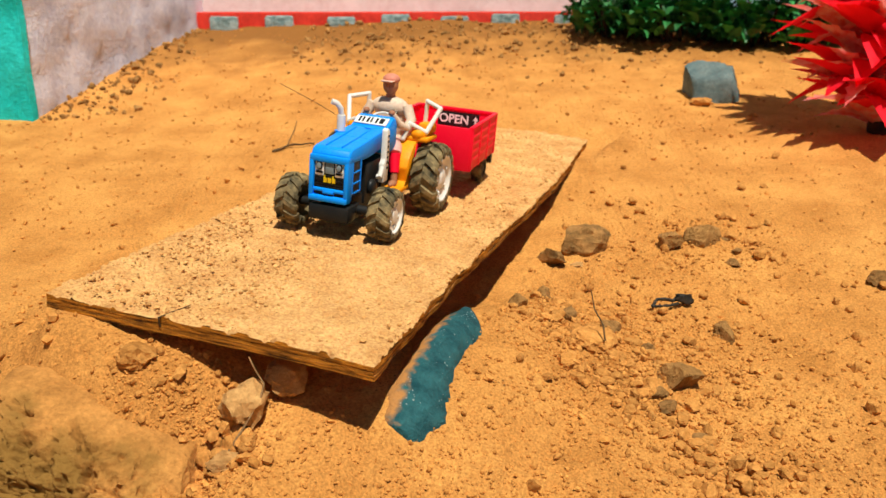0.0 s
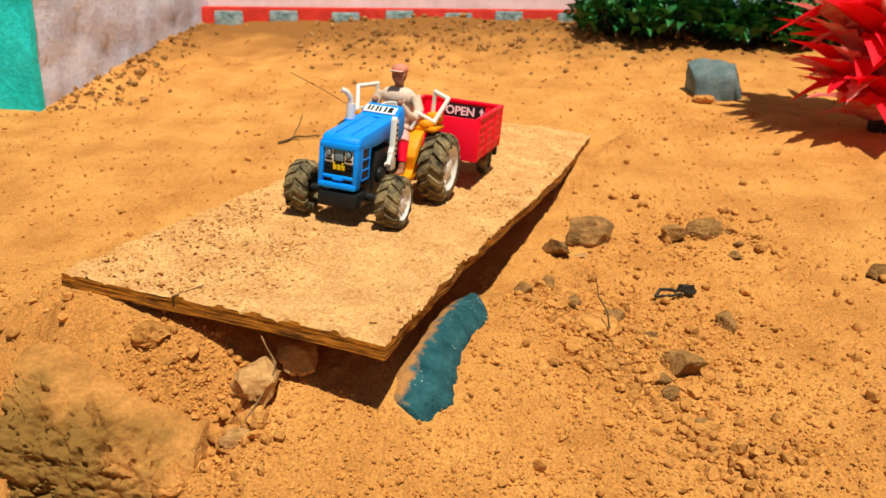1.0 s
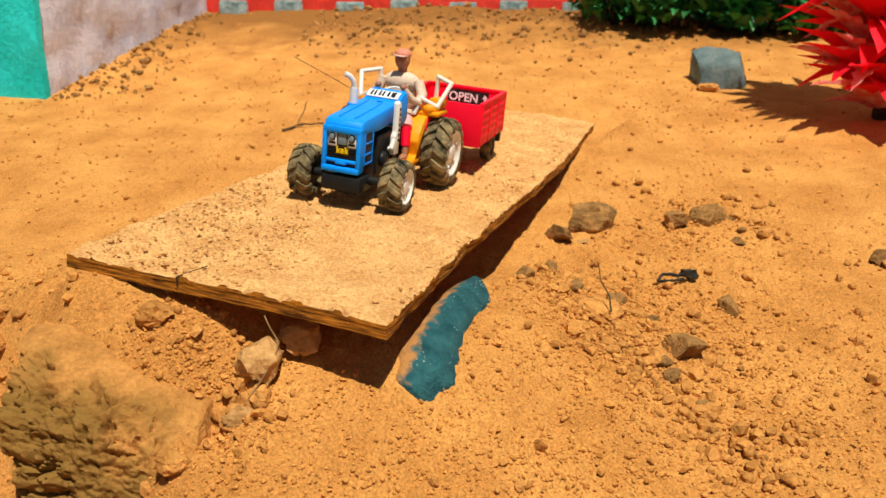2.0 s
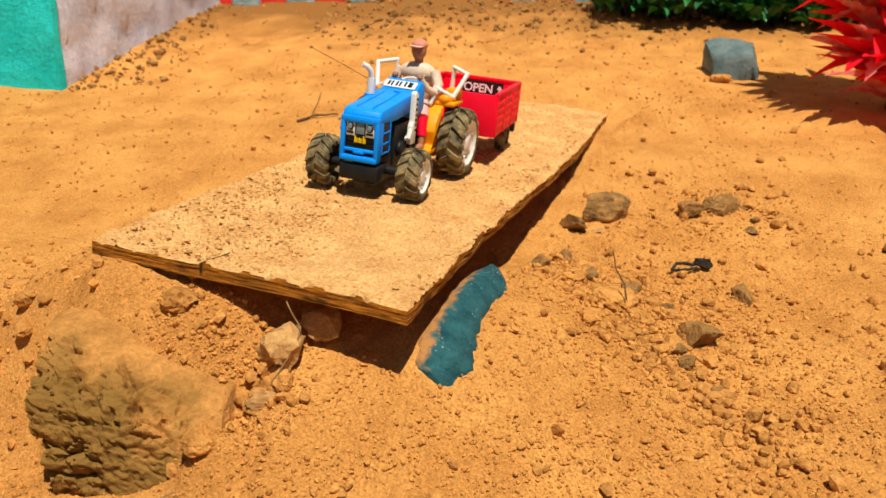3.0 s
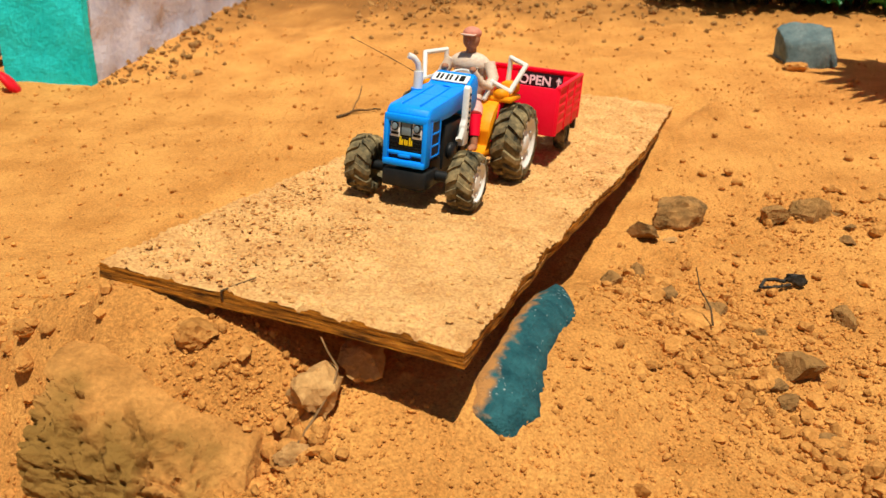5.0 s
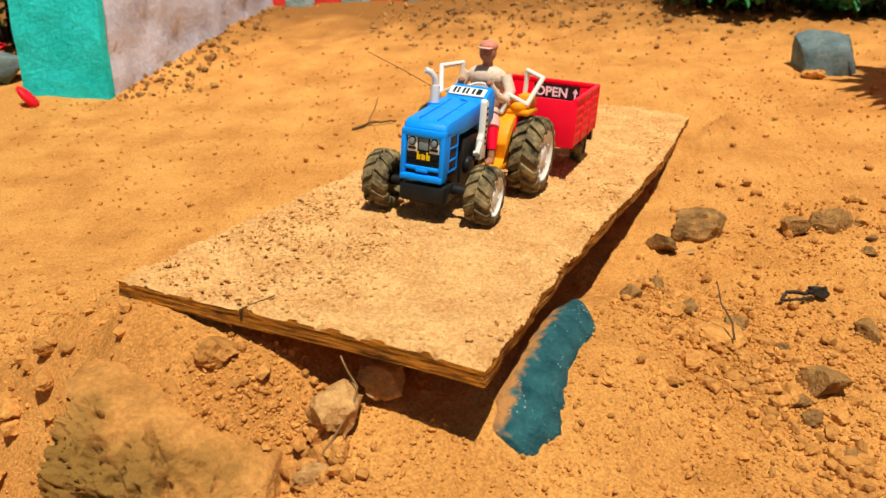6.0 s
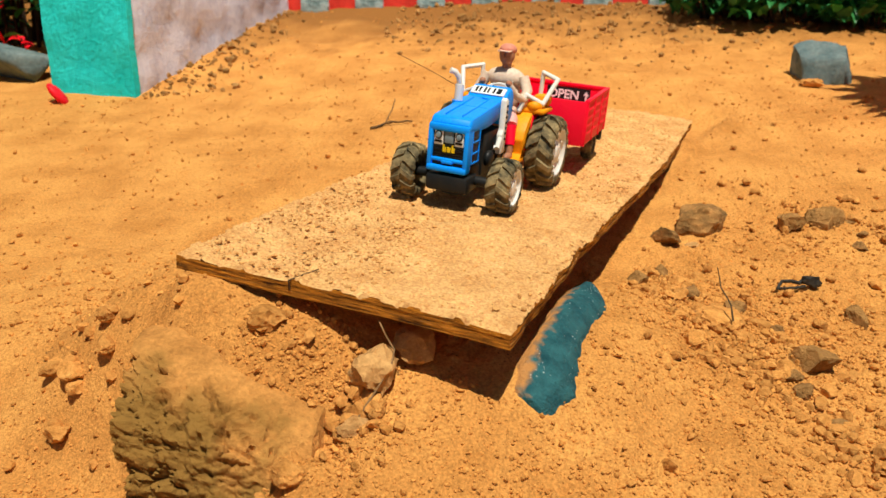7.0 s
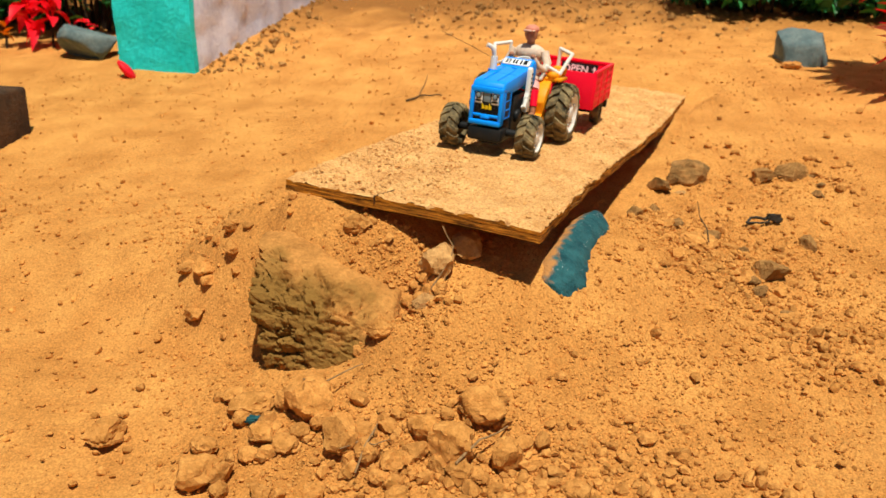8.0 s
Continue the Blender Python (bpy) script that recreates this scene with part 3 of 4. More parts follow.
# ---- blue-grey stone half buried in the heap ----
def build_buried_stone():
    path = ((-0.027, 0.434, 0.018), (-0.016, 0.462, 0.020), (-0.009, 0.494, 0.016), (0.003, 0.530, 0.015), (0.013, 0.562, 0.019), (0.018, 0.588, 0.014))
    bm = bmesh.new()
    rows = []
    steps = 60
    for j in range(steps + 1):
        t = j / steps * (len(path) - 1)
        k = min(int(t), len(path) - 2)
        u = smooth(0, 1, t - k)
        x, y, w = (path[k][c] + (path[k + 1][c] - path[k][c]) * u for c in range(3))
        w *= math.sqrt(max(0.0, 1 - (2 * j / steps - 1) ** 6))
        row = []
        for i in range(25):
            s = i / 12 - 1
            wob = 1 + 0.16 * noise.noise((t * 2.2, 3.0 * (1 if s > 0 else -1), 0))
            wid = w * wob * (1.35 if s < 0 else 1.0)
            px, py = x + s * wid * 0.95, y - s * wid * 0.30
            z = bare(px, py) + 0.0078 * (1 - abs(s) ** 4) - 0.0008 + (0.0075 + 0.004 * noise.noise((py * 60, 2.0, 0.0))) * min(0.0, s + 0.05) + 0.0012 * noise.fractal((px * 70, py * 70, 1.0), 0.9, 2.0, 4)
            row.append(bm.verts.new((px, py, z)))
        rows.append(row)
    for a, b in zip(rows, rows[1:]):
        for i in range(24):
            bm.faces.new((a[i], a[i + 1], b[i + 1], b[i]))
    geo = bmesh.ops.extrude_face_region(bm, geom=bm.faces[:])
    for v in (g for g in geo["geom"] if isinstance(g, bmesh.types.BMVert)):
        v.co.z -= 0.02
    bmesh.ops.recalc_face_normals(bm, faces=bm.faces[:])
    solid("buried_stone", bm, TEAL_STONE, Matrix(), "long blue-grey stone half buried in the soil heap", "stone", soft=50)


build_buried_stone()

# the grey stone by the red plant
rng = random.Random(5)
bm = stone_mesh(rng, 0.108, 0.065, 0.112, 4, 0.07, 7)
solid("standing_stone", bm, GREY_STONE, bed(0.434, 1.362, -0.012, 12, 8, -6), "smooth grey stone standing in the soil", "stone", soft=50)
rock("stone", 0.405, 1.318, 0.038, 0.016, CLOD, "sandy stone at the foot of the grey stone", "stone", 6)


# ---- twigs and scrap ----
def twig(name, pts, r, mat, label, r_end=None):
    base = Vector(pts[0])
    bm = bmesh.new()
    fine = []
    for p, q in zip(pts, pts[1:]):
        for k in range(4):
            fine.append(Vector(p).lerp(Vector(q), k / 4))
    fine.append(Vector(pts[-1]))
    fine = [p - base + Vector((noise.noise(p * 60), noise.noise(p * 60 + Vector((5, 0, 0))), noise.noise(p * 60 + Vector((0, 5, 0))))) * r * 1.4 for p in fine]
    rod(bm, fine, r, 6, r_end if r_end else r * 0.5)
    return solid(name, bm, mat, Matrix.Translation(base), label, "twig", soft=60)


def over(x, y, h):
    return (x, y, land(x, y) + h)


twig("twig", [over(-0.130, 0.410, 0.002), over(-0.118, 0.418, 0.012), over(-0.108, 0.425, 0.020), (-0.107, 0.432, 0.074), (-0.116, 0.438, 0.090)], 0.0009, TWIG, "thin pale curved twig leaning under the board")
twig("twig", [over(0.128, 0.585, 0.012), over(0.127, 0.592, 0.020), over(0.122, 0.607, 0.030), over(0.120, 0.615, 0.042)], 0.0008, DARK_TWIG, "thin dark upright twig in the soil")
twig("twig", [over(-0.235, 1.130, 0.002), over(-0.215, 1.146, 0.004), over(-0.180, 1.165, 0.003)], 0.0022, DARK_TWIG, "short dark stick on the sandy plain")
twig("twig", [over(-0.215, 1.146, 0.004), over(-0.208, 1.152, 0.02), over(-0.203, 1.156, 0.036)], 0.0012, TWIG, "short pale stick standing by the dark one")
twig("twig", [tuple(board_point(0.1435, 0.0, -0.006)), tuple(board_point(0.143, -0.0016, 0.001)), tuple(board_point(0.140, 0.012, 0.0014)), tuple(board_point(0.1365, 0.022, 0.002))], 0.0007, DARK_TWIG, "thin dark twig over the board's front edge")
twig("twig", [over(-0.205, 0.322, 0.03), over(-0.190, 0.333, 0.018), over(-0.176, 0.346, 0.014), over(-0.168, 0.356, 0.004)], 0.0008, TWIG, "thin pale twig across a rock")
twig("twig", [over(-0.092, 0.272, 0.016), over(-0.078, 0.290, 0.02), over(-0.066, 0.306, 0.012), over(-0.056, 0.322, 0.004)], 0.0010, TWIG, "pale twig across the rocks")
twig("root", [over(-0.160, 0.270, 0.006), over(-0.154, 0.282, 0.018), over(-0.150, 0.292, 0.020), over(-0.152, 0.305, 0.008), over(-0.150, 0.318, 0.004)], 0.0009, TWIG, "thin pale root among the rocks")
twig("root", [over(-0.172, 0.280, 0.016), over(-0.160, 0.288, 0.014), over(-0.148, 0.282, 0.018), over(-0.140, 0.296, 0.008)], 0.0007, TWIG, "thin pale root among the rocks")


def build_scrap():
    base = Vector(over(0.205, 0.684, 0.0))
    scrap = thing("charred_scrap", Matrix.Translation(base) @ Matrix.Scale(0.68, 4), "twisted black charred scrap lying on the soil", "scrap")
    bm = bmesh.new()
    rod(bm, [(-0.026, -0.006, 0.002), (-0.018, 0.004, 0.008), (-0.008, 0.000, 0.010), (0.004, 0.004, 0.006), (0.012, 0.006, 0.010)], 0.0022, 7, 0.0026)
    part("strip", bm, CHAR, scrap)
    bm = bmesh.new()
    rod(bm, [(-0.026, -0.006, 0.002), (-0.014, -0.010, 0.004), (-0.004, -0.006, 0.003), (0.010, 0.000, 0.004)], 0.0018, 7)
    part("strip", bm, CHAR, scrap)
    bm = stone_mesh(random.Random(3), 0.020, 0.014, 0.014, 3, 0.3)
    for v in bm.verts:
        v.co += Vector((0.018, 0.004, 0.009))
    part("lump", bm, CHAR, scrap)


build_scrap()


# ---- plants ----
def leaf(bm, base, tip, width, curl, idx=0, teeth=0):
    """A pointed, folded leaf with some thickness of form: a mid rib and two bent halves."""
    base, tip = Vector(base), Vector(tip)
    d = tip - base
    side = d.cross(Vector((0.2, 0.3, 1.0))).normalized()
    up = side.cross(d).normalized()
    n = 6 + teeth
    rows = []
    for i in range(n + 1):
        t = i / n
        c = base + d * t + up * curl * d.length * math.sin(math.pi * t)
        w = width * math.sin(math.pi * min(1, 0.08 + 0.92 * t) ** 0.75) * (1 - 0.35 * t)
        if teeth and i % 2:
            w *= 0.62
        rows.append((bm.verts.new(c - side * w + up * w * 0.35), bm.verts.new(c), bm.verts.new(c + side * w + up * w * 0.35)))
    for a, b in zip(rows, rows[1:]):
        for i in range(2):
            bm.faces.new((a[i], a[i + 1], b[i + 1], b[i])).material_index = idx


def build_red_plant():
    base = Vector((0.612, 1.165, land(0.612, 1.165) - 0.01))
    plant = thing("red_plant", Matrix.Translation(base), "red-leaved plant with a dark stem growing from the soil", "plant")
    bm = bmesh.new()
    rod(bm, [(0, 0, 0), (-0.004, 0.002, 0.05), (0.002, 0, 0.11), (-0.006, 0.004, 0.18), (0.004, 0.006, 0.26)], 0.016, 10, 0.008)
    part("stem", bm, BARK, plant)
    rng = random.Random(21)
    for k in range(110):
        z = rng.uniform(0.02, 0.26)
        ang = rng.uniform(0, 2 * math.pi)
        if rng.random() < 0.5:
            ang = math.pi + rng.gauss(0, 0.6)
        out = Vector((math.cos(ang), math.sin(ang), 0))
        length = rng.uniform(0.11, 0.175)
        rise = rng.uniform(0.25, 1.15)
        start = Vector((0, 0, z)) + out * 0.01
        tip = start + (out + Vector((0, 0, rise))).normalized() * length
        if k % 5 == 0:
            tip.z = max(0.03, start.z - 0.03)
        bm = bmesh.new()
        pink = rng.random() < 0.5 and out.x < 0
        leaf(bm, start, tip, rng.uniform(0.026, 0.044), 0.10, 0, 8 if pink else 0)
        part("leaf", bm, PINK_LEAF if pink else RED_LEAF, plant, "pale pink serrated leaf" if pink else "", 60)
    for a, z, ln in ((math.pi * 0.98, 0.03, 0.125), (math.pi * 1.06, 0.05, 0.15), (math.pi * 0.9, 0.09, 0.16), (math.pi * 1.15, 0.12, 0.165)):
        bm = bmesh.new()
        o = Vector((math.cos(a), math.sin(a), 0))
        leaf(bm, Vector((0, 0, z)) + o * 0.012, Vector((0, 0, z + ln * 0.45)) + o * ln, 0.03, 0.08)
        part("leaf", bm, RED_LEAF, plant, "", 60)


build_red_plant()


def build_shrub(name, x, y, w, d, h, count, seed, label, mat=LEAF, size=0.034):
    rng = random.Random(seed)
    base = Vector((x, y, land(x, y) - 0.006))
    shrub = thing(name, Matrix.Translation(base), label, "shrub")
    bm = bmesh.new()
    for _ in range(max(5, count // 40)):
        px, py = rng.uniform(-w, w) * 0.4, rng.uniform(-d, d) * 0.4
        rod(bm, [(px * 0.5, py * 0.5, 0), (px * 0.8, py * 0.8, h * 0.4), (px * 1.2, py * 1.2, h * 0.85)], 0.004, 5, 0.0015)
    part("stem", bm, BARK, shrub)
    bm = bmesh.new()
    for _ in range(count):
        px, py = rng.uniform(-1, 1), rng.uniform(-1, 1)
        lump = 0.55 + 0.6 * noise.noise((px * 2.1 + seed, py * 2.1, 0.0))
        top = h * max(0.25, lump) * (1 - 0.5 * px ** 4)
        p = Vector((px * w / 2, py * d / 2, rng.uniform(0.03, 1) ** 0.7 * top + 0.008))
        o = Vector((rng.gauss(0, 1), rng.gauss(0, 1) - 0.4, rng.gauss(0.2, 0.6))).normalized()
        s = rng.uniform(0.6, 1.25) * size
        q = p + o * s
        q.z = max(q.z, 0.004)
        leaf(bm, p, q, s * 0.34, 0.12)
    part("crown", bm, mat, shrub, "", 60)


build_shrub("green_shrub", 0.37, 1.82, 0.20, 0.22, 0.13, 500, 31, "low dark green leafy shrub before the pale wall")
build_shrub("green_shrub", 0.48, 1.75, 0.24, 0.20, 0.12, 600, 32, "low dark green leafy shrub before the pale blue wall")
build_shrub("green_shrub", 0.63, 1.72, 0.24, 0.20, 0.12, 600, 33, "low dark green leafy shrub beside the red plant")
build_shrub("green_shrub", 0.86, 1.74, 0.30, 0.24, 0.20, 700, 34, "dark green leafy shrub behind the red plant")
build_shrub("dark_shrub", -1.02, 1.68, 0.50, 0.26, 0.50, 1500, 35, "dark green shrub behind the plaster wall", size=0.045)
build_shrub("dark_shrub", -1.42, 1.75, 0.50, 0.3, 0.50, 1200, 36, "dark green shrub behind the plaster wall", size=0.045)

# things behind the plaster wall's end
bm = stone_mesh(random.Random(8), 0.088, 0.08, 0.080, 4, 0.05, 4)
solid("blue_grey_stone", bm, GREY_STONE, bed(-0.895, 1.43, -0.024, 8), "smooth dark blue-grey stone on the soil", "stone", soft=60)


def build_flower(name, x, y, h, mat, seed, label, petals=7, size=0.03, spread=0.5):
    rng = random.Random(seed)
    plant = thing(name, bed(x, y), label, "flower")
    bm = bmesh.new()
    rod(bm, [(0, 0, -0.004), (0.003, 0, h * 0.5), (0, 0.002, h)], 0.003, 6, 0.002)
    part("stem", bm, BARK, plant)
    for k in range(petals):
        a = 2 * math.pi * k / petals + rng.uniform(-0.3, 0.3)
        o = Vector((math.cos(a), math.sin(a), 0))
        z = h * rng.uniform(0.45, 1.0)
        bm = bmesh.new()
        leaf(bm, Vector((0, 0, z)), Vector((0, 0, z + size * rng.uniform(-spread, spread))) + o * size, size * 0.3, 0.15)
        part("petal", bm, mat, plant, "", 60)


build_flower("red_flower", -1.05, 1.50, 0.10, RED_LEAF, 61, "red artificial flower with drooping petals", 12, 0.055, 1.2)
build_flower("red_flower", -1.00, 1.49, 0.10, RED_LEAF, 62, "red artificial flower with drooping petals", 10, 0.05, 1.2)
build_flower("orange_flower", -1.10, 1.49, 0.045, ORANGE, 63, "small orange and yellow flower on the soil", 8, 0.022, 0.8)
build_flower("red_flower", -0.93, 1.50, 0.05, RED_LEAF, 64, "small red flower behind the blue-grey stone", 6, 0.026, 0.5)
bm = bmesh.new()
ball(bm, (0, 0, 0.012), (0.008, 0.016, 0.022), 14, 0, pose(0, 0, 0, 0, -38, 20))
solid("red_petal", bm, RED_LEAF, bed(-0.752, 1.275, 0.0, 0, 0, 0), "fallen red petal leaning at the turquoise wall", "petal", soft=60)
bm = bmesh.new()
box(bm, -0.11, 0, 0, 0.12, -0.01, 0.085, 0.006, 3)
for v in bm.verts:
    v.co += Vector((1, 1, 1)) * 0.003 * noise.noise(v.co * 40)
solid("brown_brick", bm, BRICK_BROWN, bed(-0.785, 0.868, 0.0, -6), "brown brick standing on the soil, its colour darkened for shade", "brick", soft=40)



# ---- the toy tractor, its trailer and its driver ----
TRACTOR = Matrix.Translation(board_point(0.122, 0.215, 0.0006)) @ Matrix((-BU, BV, BN)).transposed().to_4x4()


def tyre_mesh(r, w, lugs):
    """A tractor tyre about the x axis with slanted tread bars."""
    bm = bmesh.new()
    h = w / 2
    lathe(bm, ((-h * 0.55, r * 0.60), (-h * 0.92, r * 0.66), (-h, r * 0.78), (-h * 0.86, r * 0.86), (-h * 0.5, r * 0.895), (0, r * 0.905), (h * 0.5, r * 0.895), (h * 0.86, r * 0.86), (h, r * 0.78), (h * 0.92, r * 0.66), (h * 0.55, r * 0.60)), 40)
    for k in range(lugs * 2):
        side = 1 if k % 2 else -1
        t0 = 2 * math.pi * k / (lugs * 2)
        rows = []
        for x, rad, dt in ((0.04, 1.0, 0.0), (0.5, 0.985, 0.11), (0.88, 0.93, 0.24), (1.04, 0.80, 0.30)):
            ring = []
            for dd, low in ((-0.055, 0), (0.055, 0), (0.075, 1), (-0.075, 1)):
                t = t0 + dt + dd * (20 / lugs)
                rr = r * (rad - 0.15 * low)
                ring.append(bm.verts.new((side * h * x, rr * math.cos(t), rr * math.sin(t))))
            rows.append(ring)
        for a, b in zip(rows, rows[1:]):
            for j in range(4):
                q = (a[j], a[(j + 1) % 4], b[(j + 1) % 4], b[j])
                bm.faces.new(q if side < 0 else q[::-1])
        bm.faces.new(rows[0] if side > 0 else rows[0][::-1])
        bm.faces.new(rows[-1][::-1] if side > 0 else rows[-1])
    bmesh.ops.recalc_face_normals(bm, faces=bm.faces[:])
    return bm


def rim_mesh(r, w, side, holes=5):
    bm = bmesh.new()
    s = side
    h = w / 2
    lathe(bm, ((s * h * 0.15, r * 0.10), (s * h * 0.15, r * 0.62), (s * h * 0.62, r * 0.66), (s * h * 0.96, r * 0.68), (s * h * 0.96, r * 0.62), (s * h * 0.78, r * 0.56), (s * h * 0.66, r * 0.32), (s * h * 0.86, r * 0.24), (s * h * 0.90, r * 0.10)), 28)
    for k in range(holes):
        t = 2 * math.pi * k / holes
        ball(bm, (s * h * 0.74, r * 0.43 * math.cos(t), r * 0.40 * math.sin(t)), (w * 0.06, r * 0.055, r * 0.055), 8)
    bmesh.ops.recalc_face_normals(bm, faces=bm.faces[:])
    return bm


def wheel(thing_ob, x, y, r, w, lugs, side, rim_mat, label):
    hub = part("wheel", rim_mesh(r, w, side), rim_mat, thing_ob, label)
    hub.location = (x, y, r)
    hub.rotation_euler = (random.Random(x * 1000 + y).uniform(0, 6), 0, 0)
    part("tyre", tyre_mesh(r, w, lugs), RUBBER, hub, "dusty black rubber tyre", 35)
    return hub


def build_tractor():
    tr = thing("toy_tractor", TRACTOR, "blue plastic toy tractor with orange mudguards on the board", "toy tractor")
    for side in (-1, 1):
        wheel(tr, side * 0.041, 0.0, 0.0225, 0.020, 13, side, WHITE, "white front rim")
        wheel(tr, side * 0.044, 0.106, 0.0325, 0.025, 15, side, WHITE, "white rear rim")
    # chassis
    bm = bmesh.new()
    box(bm, -0.013, 0.013, -0.012, 0.110, 0.014, 0.034, 0.003)
    box(bm, -0.017, 0.017, -0.020, 0.006, 0.018, 0.028, 0.003)
    box(bm, -0.011, 0.011, -0.010, 0.03, 0.010, 0.020, 0.003)
    box(bm, -0.0155, 0.0155, 0.016, 0.058, 0.022, 0.058, 0.003)
    rod(bm, [(-0.040, 0, 0.0225), (0.040, 0, 0.0225)], 0.004, 10)
    rod(bm, [(-0.042, 0.106, 0.0325), (0.042, 0.106, 0.0325)], 0.006, 10)
    box(bm, -0.016, 0.016, 0.085, 0.128, 0.018, 0.046, 0.004)
    rod(bm, [(0, 0.12, 0.024), (0.004, 0.150, 0.024)], 0.003, 8)
    part("chassis", bm, BLACK, tr, "black plastic chassis and engine block")
    for side in (-1, 1):
        bm = bmesh.new()
        ball(bm, (side * 0.017, 0.026, 0.036), (0.004, 0.007, 0.007), 12)
        rod(bm, [(side * 0.016, 0.036, 0.030), (side * 0.018, 0.038, 0.045), (side * 0.016, 0.046, 0.052)], 0.0018, 8)
        box(bm, side * 0.0172 - 0.0015, side * 0.0172 + 0.0015, 0.044, 0.054, 0.026, 0.044, 0.001)
        part("engine_detail", bm, BLACK, tr)
    # hood
    bm = bmesh.new()
    prism(bm, [(-0.019, 0.056), (-0.020, 0.060), (-0.0195, 0.0655), (-0.014, 0.0685), (0.020, 0.0715), (0.048, 0.0745), (0.052, 0.0745), (0.052, 0.058), (0.020, 0.055)], -0.021, 0.021, 0.0032)
    part("hood", bm, BLUE, tr, "bright blue plastic hood")
    bm = bmesh.new()
    for side in (-1, 1):
        rod(bm, [(side * 0.0085, -0.013, 0.0690), (side * 0.0085, 0.020, 0.0719), (side * 0.0085, 0.046, 0.0745)], 0.0007, 6)
    rod(bm, [(-0.0185, 0.020, 0.0712), (0.0185, 0.020, 0.0712)], 0.0006, 6)
    ball(bm, (0.004, 0.047, 0.0752), (0.0040, 0.0018, 0.0010), 10)
    part("hood_rib", bm, BLUE, tr)
    # front grille surround
    bm = bmesh.new()
    for side in (-1, 1):
        box(bm, side * 0.0185 - 0.0025, side * 0.0185 + 0.0025, -0.022, -0.012, 0.026, 0.060, 0.0014)
    box(bm, -0.021, 0.021, -0.022, -0.012, 0.0565, 0.0625, 0.0016)
    box(bm, -0.0205, 0.0205, -0.023, -0.012, 0.0245, 0.0295, 0.0016)
    box(bm, -0.0165, 0.0165, -0.0215, -0.013, 0.0325, 0.0355, 0.0012)
    box(bm, -0.006, 0.006, -0.0222, -0.013, 0.0310, 0.0340, 0.0012)
    part("grille_frame", bm, BLUE, tr, "blue grille surround")
    bm = bmesh.new()
    box(bm, -0.0165, 0.0165, -0.0190, -0.012, 0.027, 0.058, 0.0)
    for k in range(5):
        box(bm, -0.0160, 0.0160, -0.0200, -0.0186, 0.0362 + k * 0.0022, 0.0372 + k * 0.0022, 0.0003)
    part("grille", bm, BLACK, tr, "black slatted grille")
    bm = bmesh.new()
    box(bm, -0.0045, 0.0045, -0.0203, -0.0188, 0.0475, 0.0565, 0.0004)
    part("badge_plate", bm, SILVER, tr, "grey plate")
    for side in (-1, 1):
        bm = bmesh.new()
        box(bm, side * 0.0105 - 0.0046, side * 0.0105 + 0.0046, -0.0202, -0.0188, 0.0455, 0.0575, 0.0006)
        lamp = part("headlight_panel", bm, DECAL_WHITE, tr, "pale headlight panel")
        bm = bmesh.new()
        m = pose(side * 0.0105, -0.0205, 0.0535, 0, 0, 90)
        lathe(bm, ((-0.0006, 0.0035), (0.0006, 0.0035), (0.0008, 0.0028)), 20)
        bmesh.ops.transform(bm, matrix=m, verts=bm.verts)
        ring = part("headlight", bm, BLACK, lamp, "round black-ringed headlight")
        bm = bmesh.new()
        lathe(bm, ((-0.0004, 0.0026), (0.0016, 0.0024), (0.0019, 0.0010)), 18)
        bmesh.ops.transform(bm, matrix=pose(side * 0.0105, -0.0205, 0.0535, 0, 0, 270), verts=bm.verts)
        part("lens", bm, SILVER, lamp)
        bm = bmesh.new()
        box(bm, side * 0.0105 - 0.0036, side * 0.0105 + 0.0036, -0.0208, -0.0200, 0.0475, 0.0492, 0.0)
        box(bm, side * 0.0105 - 0.0036, side * 0.0105 + 0.0036, -0.0208, -0.0200, 0.0420, 0.0428, 0.0)
        box(bm, side * 0.0105 - 0.0036, side * 0.0105 + 0.0036, -0.0208, -0.0200, 0.0440, 0.0448, 0.0)
        part("indicator", bm, BLACK, lamp)
    bm = bmesh.new()
    for k in range(3):
        x = -0.0052 + k * 0.0045
        box(bm, x, x + 0.0012, -0.0213, -0.0200, 0.0405, 0.0462 if k != 1 else 0.0445, 0.0)
        box(bm, x + 0.0019, x + 0.0031, -0.0213, -0.0200, 0.0405, 0.0442, 0.0)
    part("badge", bm, YELLOW, tr, "yellow badge bars")
    # side panels of the hood
    for side in (-1, 1):
        bm = bmesh.new()
        box(bm, side * 0.0185 - 0.0018, side * 0.0185 + 0.0018, -0.013, 0.004, 0.030, 0.058, 0.0008)
        for k in range(4):
            box(bm, side * 0.0200 - 0.0006, side * 0.0200 + 0.0006, -0.012, 0.003, 0.033 + k * 0.006, 0.0342 + k * 0.006, 0.0)
        part("side_grille", bm, BLACK, tr)
        bm = bmesh.new()
        for y in (-0.0125, 0.0035):
            box(bm, side * 0.0205 - 0.0008, side * 0.0205 + 0.0008, y - 0.0006, y + 0.0006, 0.032, 0.058, 0.0)
        for z in (0.032, 0.040, 0.049):
            box(bm, side * 0.0205 - 0.0008, side * 0.0205 + 0.0008, -0.0125, 0.0035, z - 0.0005, z + 0.0005, 0.0)
        part("side_frame", bm, BLUE, tr)
    # dashboard
    bm = bmesh.new()
    prism(bm, [(0.046, 0.073), (0.052, 0.0765), (0.068, 0.0848), (0.074, 0.0848), (0.079, 0.078), (0.079, 0.060), (0.072, 0.054), (0.050, 0.056)], -0.0175, 0.0175, 0.0032)
